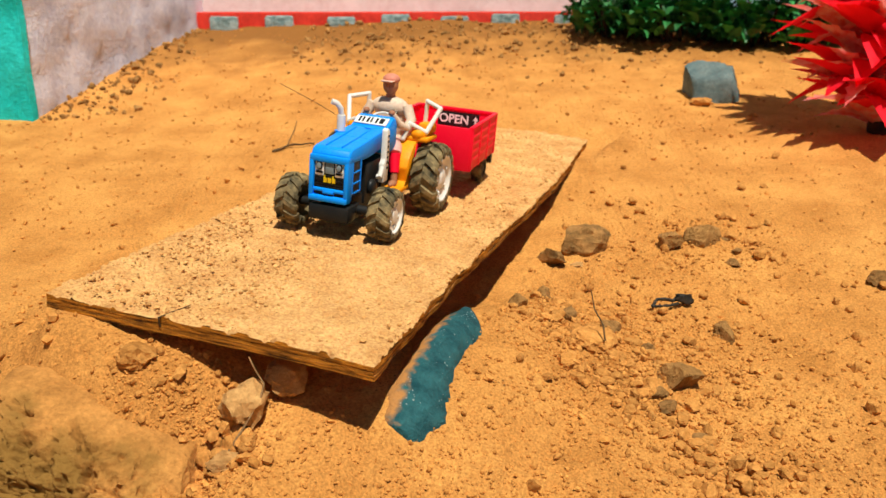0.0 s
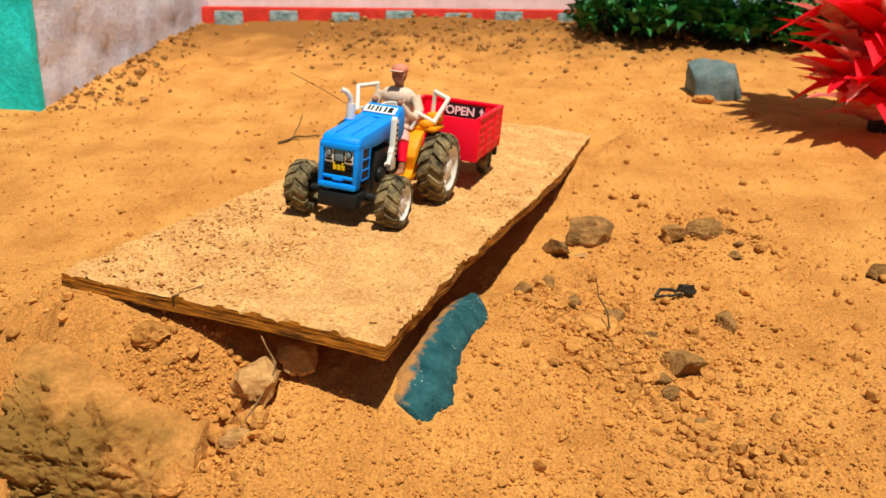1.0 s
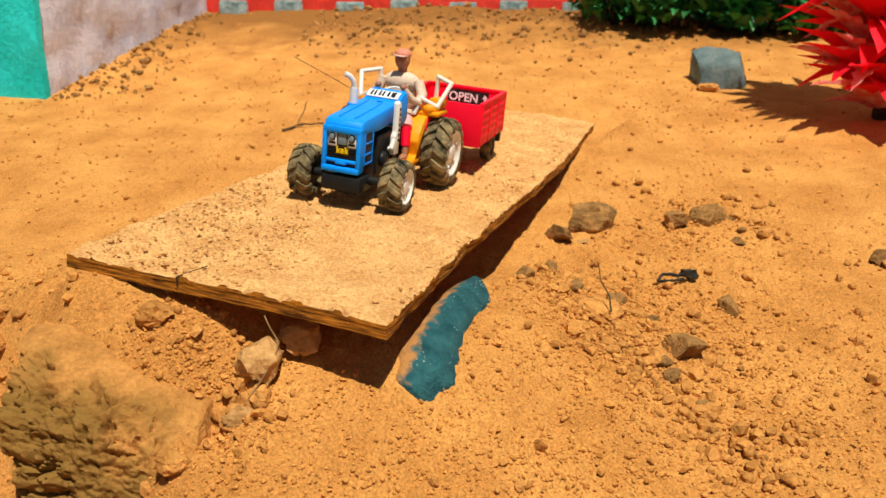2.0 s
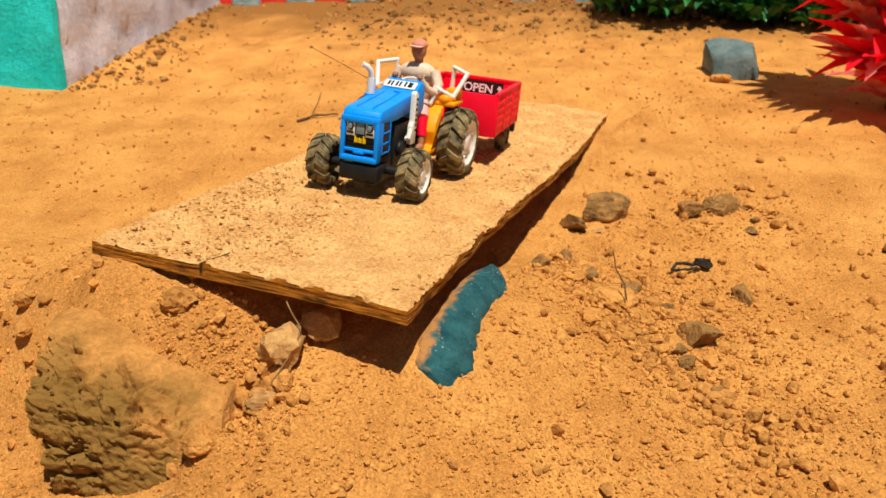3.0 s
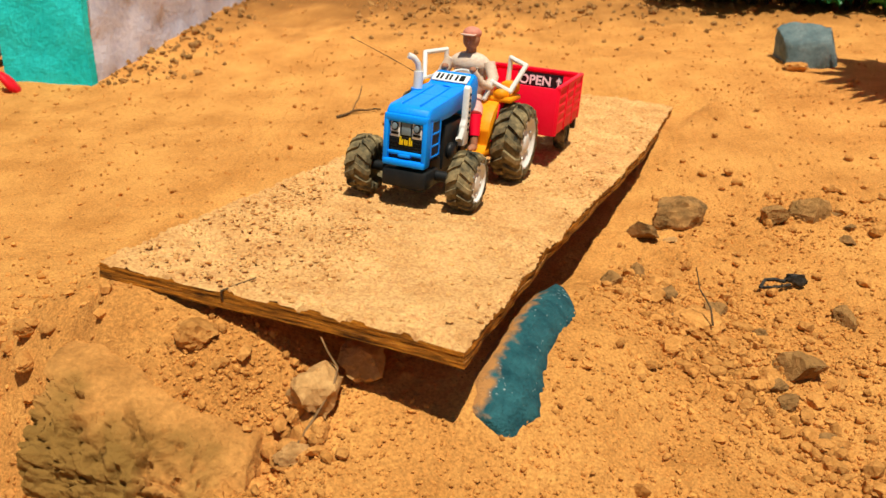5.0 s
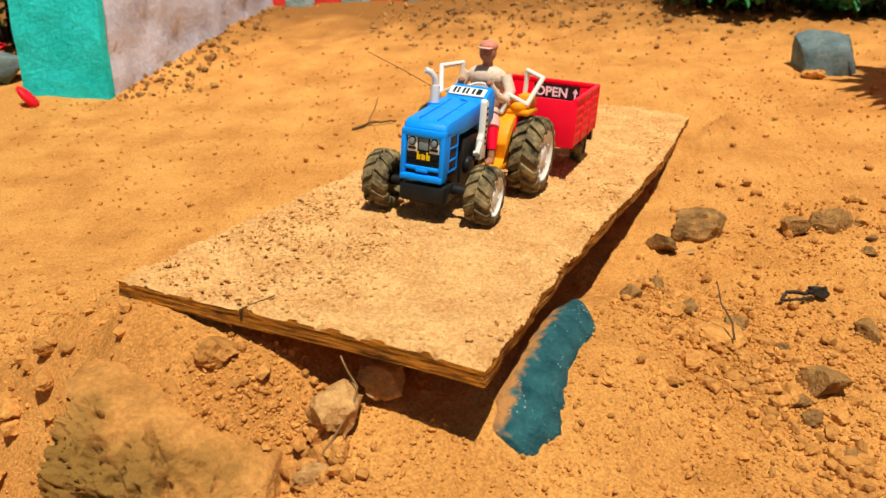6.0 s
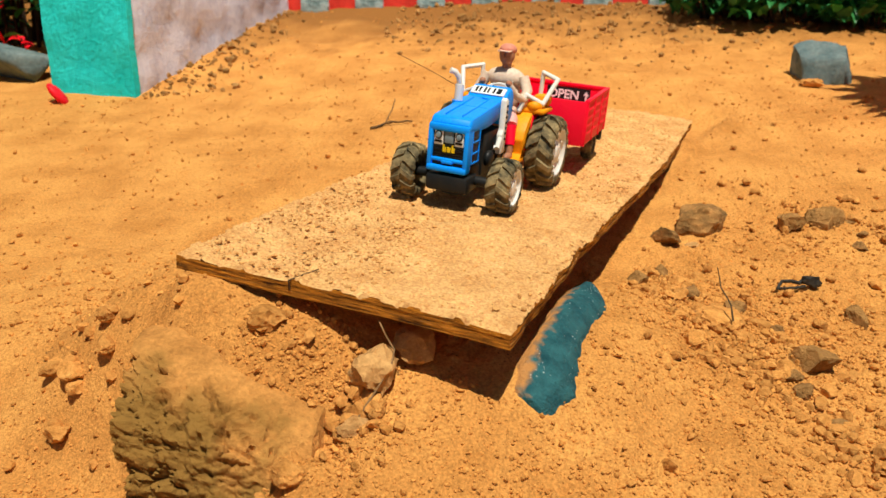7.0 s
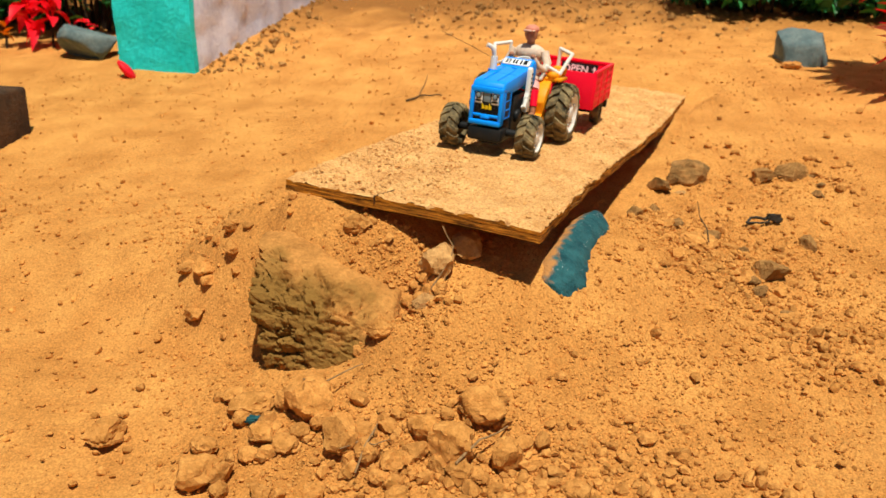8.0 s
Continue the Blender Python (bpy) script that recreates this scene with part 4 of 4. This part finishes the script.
    part("dashboard", bm, BLUE, tr, "blue rounded dashboard")
    bm = bmesh.new()
    tilt = pose(0, 0.0600, 0.0812, 27.4)
    box(bm, -0.0150, 0.0150, -0.0052, 0.0052, -0.0002, 0.0010, 0.0004, 1, tilt)
    plate = part("dashboard_decal", bm, DECAL_WHITE, tr, "white decal with dark bars")
    bm = bmesh.new()
    for x, w in ((-0.0115, 0.0018), (-0.0082, 0.0016), (-0.0038, 0.0018), (-0.0006, 0.0016), (0.0042, 0.0018), (0.0078, 0.0040)):
        box(bm, x, x + w, -0.0034, 0.0034, 0.0008, 0.0014, 0.0, 1, tilt)
    part("decal_bar", bm, BLACK, plate)
    # steering wheel
    bm = bmesh.new()
    ringp = [(0.011 * math.cos(t), 0.011 * math.sin(t), 0) for t in (2 * math.pi * k / 24 for k in range(25))]
    rod(bm, ringp, 0.0012, 6)
    rod(bm, [(-0.011, 0, 0), (0.011, 0, 0)], 0.001, 6)
    rod(bm, [(0, 0, 0), (0, 0, -0.012)], 0.0014, 6)
    bmesh.ops.transform(bm, matrix=pose(0, 0.082, 0.0805, 24) @ Matrix.Diagonal((0.85, 0.85, 0.85, 1)), verts=bm.verts)
    part("steering_wheel", bm, WHITE, tr, "white steering wheel")
    # exhaust with bent top
    bm = bmesh.new()
    rod(bm, [(-0.0155, 0.030, 0.072), (-0.0155, 0.030, 0.0755)], 0.0052, 16)
    part("exhaust_base", bm, BLUE, tr)
    bm = bmesh.new()
    rod(bm, [(-0.0155, 0.030, 0.074), (-0.0155, 0.030, 0.0885)], 0.0036, 14)
    rod(bm, [(-0.0155, 0.030, 0.0885), (-0.0160, 0.0285, 0.0945), (-0.0185, 0.0260, 0.0985), (-0.0220, 0.0235, 0.1000)], 0.0024, 12)
    part("exhaust_pipe", bm, WHITE, tr, "white bent exhaust pipe")
    # upright air-cleaner panel with holes
    bm = bmesh.new()
    prism(bm, [(0.030, 0.040), (0.040, 0.040), (0.041, 0.062), (0.040, 0.083), (0.036, 0.086), (0.033, 0.084), (0.033, 0.060), (0.030, 0.056)], 0.0205, 0.0255, 0.0010)
    tower = part("air_cleaner", bm, WHITE, tr, "white perforated upright stack")
    bm = bmesh.new()
    for k in range(7):
        ball(bm, (0.0256, 0.0365, 0.052 + k * 0.0045), (0.0008, 0.0016, 0.0013), 8)
    part("hole", bm, BLACK, tower)
    bm = bmesh.new()
    rod(bm, [(0.021, 0.026, 0.046), (0.0235, 0.026, 0.046), (0.0235, 0.032, 0.054)], 0.0022, 8)
    part("bracket", bm, WHITE, tr)
    # mudguards
    for side in (-1, 1):
        bm = bmesh.new()
        arc = [(0.062, 0.026), (0.064, 0.029), (0.076, 0.032)]
        for k in range(9):
            t = radians(160 - k * 13.5)
            arc.append((0.106 + 0.0365 * math.cos(t), 0.0325 + 0.0365 * math.sin(t)))
        arc += [(0.128, 0.060), (0.100, 0.064), (0.090, 0.056), (0.084, 0.040), (0.078, 0.026)]
        lo, hi = (0.016, 0.0315) if side > 0 else (-0.0315, -0.016)
        prism(bm, arc, lo, hi, 0.0016)
        guard = part("mudguard", bm, ORANGE, tr, "orange-yellow mudguard")
        bm = bmesh.new()
        prism(bm, [(0.078, 0.036), (0.086, 0.040), (0.092, 0.064), (0.124, 0.066), (0.128, 0.040), (0.100, 0.030)], side * 0.0318 - 0.0008, side * 0.0318 + 0.0008, 0.0)
        part("side_plate", bm, RED, guard, "red inner plate")
        bm = bmesh.new()
        box(bm, side * 0.030 - 0.014, side * 0.030 + 0.012, 0.092, 0.120, 0.0655, 0.0705, 0.0022)
        ball(bm, (side * 0.031, 0.098, 0.0720), (0.0075, 0.0075, 0.0060), 14)
        box(bm, side * 0.032 - 0.007, side * 0.032 + 0.007, 0.110, 0.126, 0.070, 0.080, 0.003)
        part("fender_top", bm, ORANGE, guard)
        bm = bmesh.new()
        box(bm, side * 0.024 - 0.008, side * 0.024 + 0.008, 0.052, 0.078, 0.0255, 0.0300, 0.0014)
        for k in range(3):
            ball(bm, (side * (0.019 + k * 0.005), 0.058, 0.0300), (0.0012, 0.0012, 0.0010), 8)
        part("footboard", bm, ORANGE, guard)
        bm = bmesh.new()
        frame_pts = [(side * 0.028, 0.122, 0.070), (side * 0.029, 0.122, 0.0985), (side * 0.045, 0.113, 0.0950), (side * 0.038, 0.098, 0.0745), (side * 0.024, 0.092, 0.0815), (side * 0.020, 0.088, 0.0680)]
        for p, q in zip(frame_pts, frame_pts[1:]):
            rod(bm, [p, q], 0.0021, 8)
            ball(bm, q, (0.0022, 0.0022, 0.0022), 8)
        rod(bm, [frame_pts[3], (side * 0.030, 0.116, 0.070)], 0.0016, 8)
        part("hand_rail", bm, WHITE, tr, "white fender rail")
    bm = bmesh.new()
    box(bm, -0.015, 0.015, 0.092, 0.118, 0.046, 0.056, 0.003)
    box(bm, -0.014, 0.014, 0.114, 0.122, 0.054, 0.078, 0.003)
    part("seat", bm, RED, tr, "red seat")
    # aerial wire
    bm = bmesh.new()
    rod(bm, [(-0.0135, 0.028, 0.086), (-0.045, 0.040, 0.094), (-0.085, 0.052, 0.104)], 0.00025, 5)
    part("aerial", bm, BLACK, tr, "thin aerial wire")
    for ob in tr.children:
        if ob.name.split(".")[0] in ("hood", "hood_rib", "grille_frame", "grille", "badge_plate", "headlight_panel", "badge", "side_grille", "side_frame"):
            ob.matrix_local = Matrix.Translation((-0.001, -0.001, 0.0065)) @ Matrix.Diagonal((0.82, 1.0, 1.0, 1))
        elif ob.name.split(".")[0] in ("exhaust_base", "exhaust_pipe", "dashboard", "dashboard_decal", "steering_wheel", "aerial"):
            ob.location.z += 0.004
    bm = bmesh.new()
    box(bm, -0.0180, 0.0180, -0.0235, -0.006, 0.0150, 0.0290, 0.003)
    part("bumper", bm, BLACK, tr, "black front bumper")
    return tr


build_tractor()


def build_driver():
    bm = bmesh.new()
    # 0 shirt, 1 skin, 2 cap, 3 red trousers
    ball(bm, (0, 0.104, 0.076), (0.0125, 0.0085, 0.0185), 16, 0)
    ball(bm, (0, 0.103, 0.088), (0.0150, 0.0080, 0.0085), 16, 0)
    box(bm, -0.011, 0.011, 0.097, 0.110, 0.054, 0.068, 0.004, 2, None, 0)
    box(bm, -0.0125, 0.0125, 0.088, 0.100, 0.050, 0.0600, 0.003, 2, None, 3)
    rod(bm, [(0, 0.103, 0.094), (0, 0.102, 0.101)], 0.0036, 10, None, 1)
    ball(bm, (0, 0.1010, 0.1055), (0.0058, 0.0066, 0.0076), 16, 1)
    ball(bm, (0, 0.1020, 0.1098), (0.0064, 0.0070, 0.0046), 16, 2)
    box(bm, -0.0048, 0.0048, 0.0910, 0.0985, 0.1086, 0.1098, 0.0005, 1, None, 2)
    ball(bm, (0, 0.0945, 0.1045), (0.0010, 0.0014, 0.0018), 8, 1)
    for s in (-1, 1):
        rod(bm, [(s * 0.0135, 0.102, 0.090), (s * 0.0185, 0.100, 0.080), (s * 0.0180, 0.094, 0.074)], 0.0044, 10, 0.0036, 0)
        rod(bm, [(s * 0.0180, 0.094, 0.074), (s * 0.0140, 0.086, 0.078), (s * 0.0105, 0.081, 0.086)], 0.0034, 10, 0.0024, 0)
        ball(bm, (s * 0.0100, 0.0805, 0.0870), (0.0026, 0.0030, 0.0024), 8, 1)
        rod(bm, [(s * 0.0060, 0.100, 0.060), (s * 0.0130, 0.084, 0.060), (s * 0.0150, 0.079, 0.056)], 0.0058, 10, 0.0048, 5)
        rod(bm, [(s * 0.0150, 0.079, 0.056), (s * 0.0175, 0.074, 0.042)], 0.0044, 10, 0.0034, 3)
        ball(bm, (s * 0.0180, 0.070, 0.034), (0.0030, 0.0062, 0.0028), 10, 1)
        rod(bm, [(s * 0.0175, 0.074, 0.042), (s * 0.018, 0.0725, 0.034)], 0.0026, 8, None, 1)
    box(bm, 0.0045, 0.0088, 0.0934, 0.0962, 0.0815, 0.0868, 0.0003, 1, pose(0, 0, 0), 4)
    solid("toy_driver", bm, (SHIRT, SKIN, CAP, RED, BLACK, CLOTH), TRACTOR @ pose(0, 0.103, 0.053) @ Matrix.Diagonal((1.20, 1.20, 1.13, 1)) @ pose(0, -0.103, -0.053), "cream-shirted plastic toy driver with a cap sitting on the tractor", "toy figure", soft=50)


build_driver()


def build_trailer():
    m = TRACTOR @ pose(0.019, 0.208, 0.0, 0, 0, 2)
    tl = thing("toy_trailer", m, "red plastic toy trailer behind the tractor, empty and open", "toy trailer")
    W, L0, L1, Z0, Z1 = 0.043, -0.052, 0.054, 0.034, 0.073
    bm = bmesh.new()
    box(bm, -W + 0.002, W - 0.002, L0, L1, Z0, Z0 + 0.003, 0.0008)
    for k in range(9):
        box(bm, -W + 0.004 + k * 0.009, -W + 0.009 + k * 0.009, L0 + 0.002, L1 - 0.002, Z0 + 0.0028, Z0 + 0.0042, 0.0004)
    part("floor_panel", bm, RED, tl, "ribbed red floor")
    for side in (-1, 1):
        bm = bmesh.new()
        box(bm, side * W - 0.0013, side * W + 0.0013, L0, L1, Z0 - 0.004, Z1, 0.0006)
        box(bm, side * W - 0.0022, side * W + 0.0022, L0, L1, Z1 - 0.003, Z1 + 0.0005, 0.0008)
        for y in (L0 + 0.001, L0 + 0.0355, L0 + 0.070, L1 - 0.003):
            box(bm, side * (W + 0.001) - 0.0014, side * (W + 0.001) + 0.0014, y, y + 0.0024, Z0 - 0.004, Z1, 0.0004)
        wall = part("side_board", bm, RED, tl, "red slatted side board")
        slat = None
        for k in range(12):
            z, y0 = Z0 + 0.004 + (k // 3) * 0.0075, L0 + 0.004 + (k % 3) * 0.0345
            if slat is None:
                bm = bmesh.new()
                box(bm, -0.0008, 0.0008, 0, 0.029, 0, 0.0036, 0.0005)
                slat = part("slat", bm, RED, wall)
                one = slat
            else:
                one = new("slat", slat.data)
                one.parent = wall
            one.location = (side * (W + 0.0012), y0, z)
    bm = bmesh.new()
    box(bm, -W, W, L0 - 0.001, L0 + 0.0014, Z0 - 0.004, Z1 - 0.001, 0.0006)
    part("front_board", bm, RED, tl)
    bm = bmesh.new()
    box(bm, -W, W, L1 - 0.0012, L1 + 0.0014, Z0 - 0.004, Z1, 0.0006)
    box(bm, -W - 0.002, W + 0.002, L1 - 0.0022, L1 + 0.0022, Z1 - 0.003, Z1 + 0.0005, 0.0008)
    gate = part("tailgate", bm, RED, tl, "red tailgate with an inner sign")
    bm = bmesh.new()
    box(bm, -0.020, 0.026, L1 - 0.0022, L1 - 0.0012, Z0 + 0.019, Z1 - 0.0045, 0.0)
    sign = part("sign", bm, BLACK, gate, "black sign reading OPEN with an arrow up", 0)
    cu = bpy.data.curves.new("sign_text", "FONT")
    cu.body, cu.size, cu.extrude, cu.offset, cu.align_x, cu.align_y = "OPEN", 0.0128, 0.0002, 0.0003, "CENTER", "CENTER"
    tmp = bpy.data.objects.new("sign_text", cu)
    scene.collection.objects.link(tmp)
    me = bpy.data.meshes.new_from_object(tmp.evaluated_get(bpy.context.evaluated_depsgraph_get()))
    bpy.data.objects.remove(tmp)
    me.materials.clear()
    me.materials.append(DECAL_WHITE)
    ob = new("lettering", me)
    ob.parent = sign
    ob.location = (-0.0020, L1 - 0.0026, Z0 + 0.0268)
    ob.rotation_euler = (math.pi / 2, 0, 0)
    bm = bmesh.new()
    y = L1 - 0.0028
    box(bm, 0.0212, 0.0230, y, y + 0.0004, Z0 + 0.0210, Z0 + 0.0285, 0.0)
    vs = [bm.verts.new((x, y, z)) for x, z in ((0.0190, Z0 + 0.0278), (0.0252, Z0 + 0.0278), (0.0221, Z0 + 0.0325))]
    bm.faces.new(vs)
    part("arrow", bm, DECAL_WHITE, sign, "", 0)
    bm = bmesh.new()
    box(bm, -0.018, 0.018, L0 + 0.004, L1 - 0.010, 0.024, Z0, 0.002)
    rod(bm, [(-0.034, 0.036, 0.0145), (0.034, 0.036, 0.0145)], 0.003, 8)
    box(bm, -0.008, 0.008, 0.028, 0.044, 0.013, 0.026, 0.002)
    rod(bm, [(0, L0, 0.026), (-0.010, L0 - 0.012, 0.026), (-0.016, L0 - 0.020, 0.024)], 0.0026, 8)
    part("frame_rail", bm, BLACK, tl, "black underframe and drawbar")
    for side in (-1, 1):
        wheel(tl, side * 0.034, 0.036, 0.0150, 0.011, 11, side, BLACK, "black trailer wheel")
        bm = bmesh.new()
        prism(bm, [(0.050, 0.031), (0.056, 0.031), (0.058, 0.019), (0.052, 0.018)], side * 0.035 - 0.008, side * 0.035 + 0.008, 0.0008)
        part("mud_flap", bm, BLACK, tl)


build_trailer()



# ---- loose crumbs and pebbles ----
def scatter(name, count, seed, pick, sizes, mat, label, category, height=land, squash=0.8):
    """Many small angular crumbs, joined."""
    rng = random.Random(seed)
    ico = bmesh.new()
    bmesh.ops.create_icosphere(ico, subdivisions=1, radius=1.0)
    shape = [v.co.copy() for v in ico.verts]
    tris = [tuple(v.index for v in f.verts) for f in ico.faces]
    ico.free()
    verts, faces = [], []
    made = 0
    while made < count:
        spot = pick(rng)
        if spot is None:
            continue
        x, y = spot
        made += 1
        s = sizes(rng)
        turn = Euler((rng.uniform(0, 6), rng.uniform(0, 6), rng.uniform(0, 6))).to_matrix()
        fl = (rng.uniform(0.7, 1.25), rng.uniform(0.6, 1.0), rng.uniform(0.5, 0.85))
        z = height(x, y) + s * 0.5 * squash
        k = len(verts)
        for c in shape:
            j = rng.uniform(0.72, 1.15)
            p = turn @ Vector((c.x * fl[0] * j, c.y * fl[1] * j, c.z * fl[2] * j))
            verts.append((x + p.x * s, y + p.y * s, z + p.z * s * squash))
        faces += [tuple(k + i for i in f) for f in tris]
    me = bpy.data.meshes.new(name)
    me.from_pydata(verts, [], faces)
    me.materials.append(mat)
    tagged(new(name, me), label, category, kind="stuff")


def on_board(x, y):
    rx, ry = x - FR.x, y - FR.y
    a, b = -0.9513 * rx + 0.3083 * ry, 0.3083 * rx + 0.9513 * ry
    return -0.01 < a < 0.24 and 0.02 < b < 0.81


def blob(rng, spots):
    k = rng.choices(spots, [s[4] for s in spots])[0]
    x, y = rng.gauss(k[0], k[2]), rng.gauss(k[1], k[3])
    return None if on_board(x, y) or y < 0.17 else (x, y)


RUBBLE = ((0.16, 0.60, 0.05, 0.06, 5), (0.10, 0.62, 0.03, 0.05, 2), (0.20, 0.48, 0.07, 0.06, 3), (0.26, 0.80, 0.06, 0.05, 2), (0.30, 0.62, 0.10, 0.12, 1.2), (-0.15, 0.30, 0.07, 0.03, 5), (-0.14, 0.41, 0.02, 0.03, 2), (-0.30, 0.40, 0.05, 0.06, 1.5), (-0.05, 0.29, 0.06, 0.04, 3), (-0.17, 0.43, 0.025, 0.02, 1.2), (0.05, 0.36, 0.08, 0.06, 2), (-0.36, 0.56, 0.05, 0.05, 1), (0.32, 1.2, 0.08, 0.08, 0.6))
FAN = RUBBLE + ((0.05, 0.46, 0.08, 0.07, 2.5), (-0.02, 0.38, 0.06, 0.05, 2), (0.10, 0.36, 0.10, 0.07, 3))
scatter("soil_lumps", 2500, 401, lambda r: blob(r, RUBBLE), lambda r: min(0.0070, 0.0012 + r.expovariate(1 / 0.0011)), CLOD, "loose soil lumps and pebbles round the heap", "pebbles")
scatter("soil_crumbs", 25000, 402, lambda r: blob(r, FAN), lambda r: min(0.0028, 0.0005 + r.expovariate(1 / 0.00048)), CRUMB, "fine soil crumbs round the heap", "soil")

SPILL = ((0.095, 0.625, 0.016, 0.022, 2), (0.130, 0.560, 0.020, 0.024, 3), (0.165, 0.500, 0.024, 0.024, 3), (0.205, 0.435, 0.028, 0.026, 3), (0.205, 0.570, 0.040, 0.030, 1.5))
scatter("spilled_clods", 420, 406, lambda r: blob(r, SPILL), lambda r: min(0.0085, 0.0018 + r.expovariate(1 / 0.0013)), CLOD, "broken clods spilled down the side of the heap", "clods")


def anywhere(rng):
    y = 0.2 + rng.random() ** 1.5 * 1.9
    w = 0.28 + 0.55 * y
    x = rng.uniform(-w, w)
    if noise.noise((x * 5, y * 5, 3.3)) < rng.uniform(-0.6, 0.5) - (0.0 if x > 0.0 or y > 1.3 else -0.3 if y < 0.6 else 0.35) * 1.0:
        return None
    return None if on_board(x, y) or x < -0.64 and y > 1.3 else (x, y)


scatter("scattered_crumbs", 9000, 403, anywhere, lambda r: min(0.005, 0.0007 + r.expovariate(1 / 0.0009)), CRUMB, "soil crumbs scattered over the yard", "soil")


def back_strip(rng):
    x, y = rng.uniform(-0.65, 0.6), rng.gauss(1.85, 0.16)
    if x < -0.3:
        y = rng.uniform(1.3, 2.05)
        x = -0.63 + abs(rng.gauss(0, 0.06))
    return (x, y) if y < 2.07 else None


scatter("far_lumps", 1300, 404, back_strip, lambda r: min(0.010, 0.0025 + r.expovariate(1 / 0.0022)), ROCK, "dark soil lumps along the foot of the walls", "soil")


def board_spot(rng):
    a, b = rng.uniform(0.004, 0.226), rng.uniform(0.004, 0.78)
    if noise.noise((a * 22, b * 12, 8.0)) < rng.uniform(-0.5, 0.55):
        return None
    p = board_point(a, b)
    return (p.x, p.y)


def board_height(x, y):
    rx, ry = x - FR.x, y - FR.y
    a, b = -0.9513 * rx + 0.3083 * ry, 0.3083 * rx + 0.9513 * ry
    return FR.z + BU.z * a + BV.z * b - 0.0012 * math.sin(math.pi * b / BOARD_L) + 0.0004


scatter("board_crumbs", 9000, 405, board_spot, lambda r: min(0.0028, 0.0005 + r.expovariate(1 / 0.00055)), BOARD_CRUMB, "soil crumbs lying on the dusty board", "soil", board_height, 0.6)

FOOT = ((-0.13, 0.285, 0.06, 0.022, 3), (-0.03, 0.275, 0.06, 0.026, 4), (0.08, 0.265, 0.06, 0.03, 3))
scatter("foot_rubble", 620, 407, lambda r: blob(r, FOOT), lambda r: min(0.009, 0.0024 + r.expovariate(1 / 0.0018)), CLOD, "broken sandy rubble along the foot of the heap", "rubble")
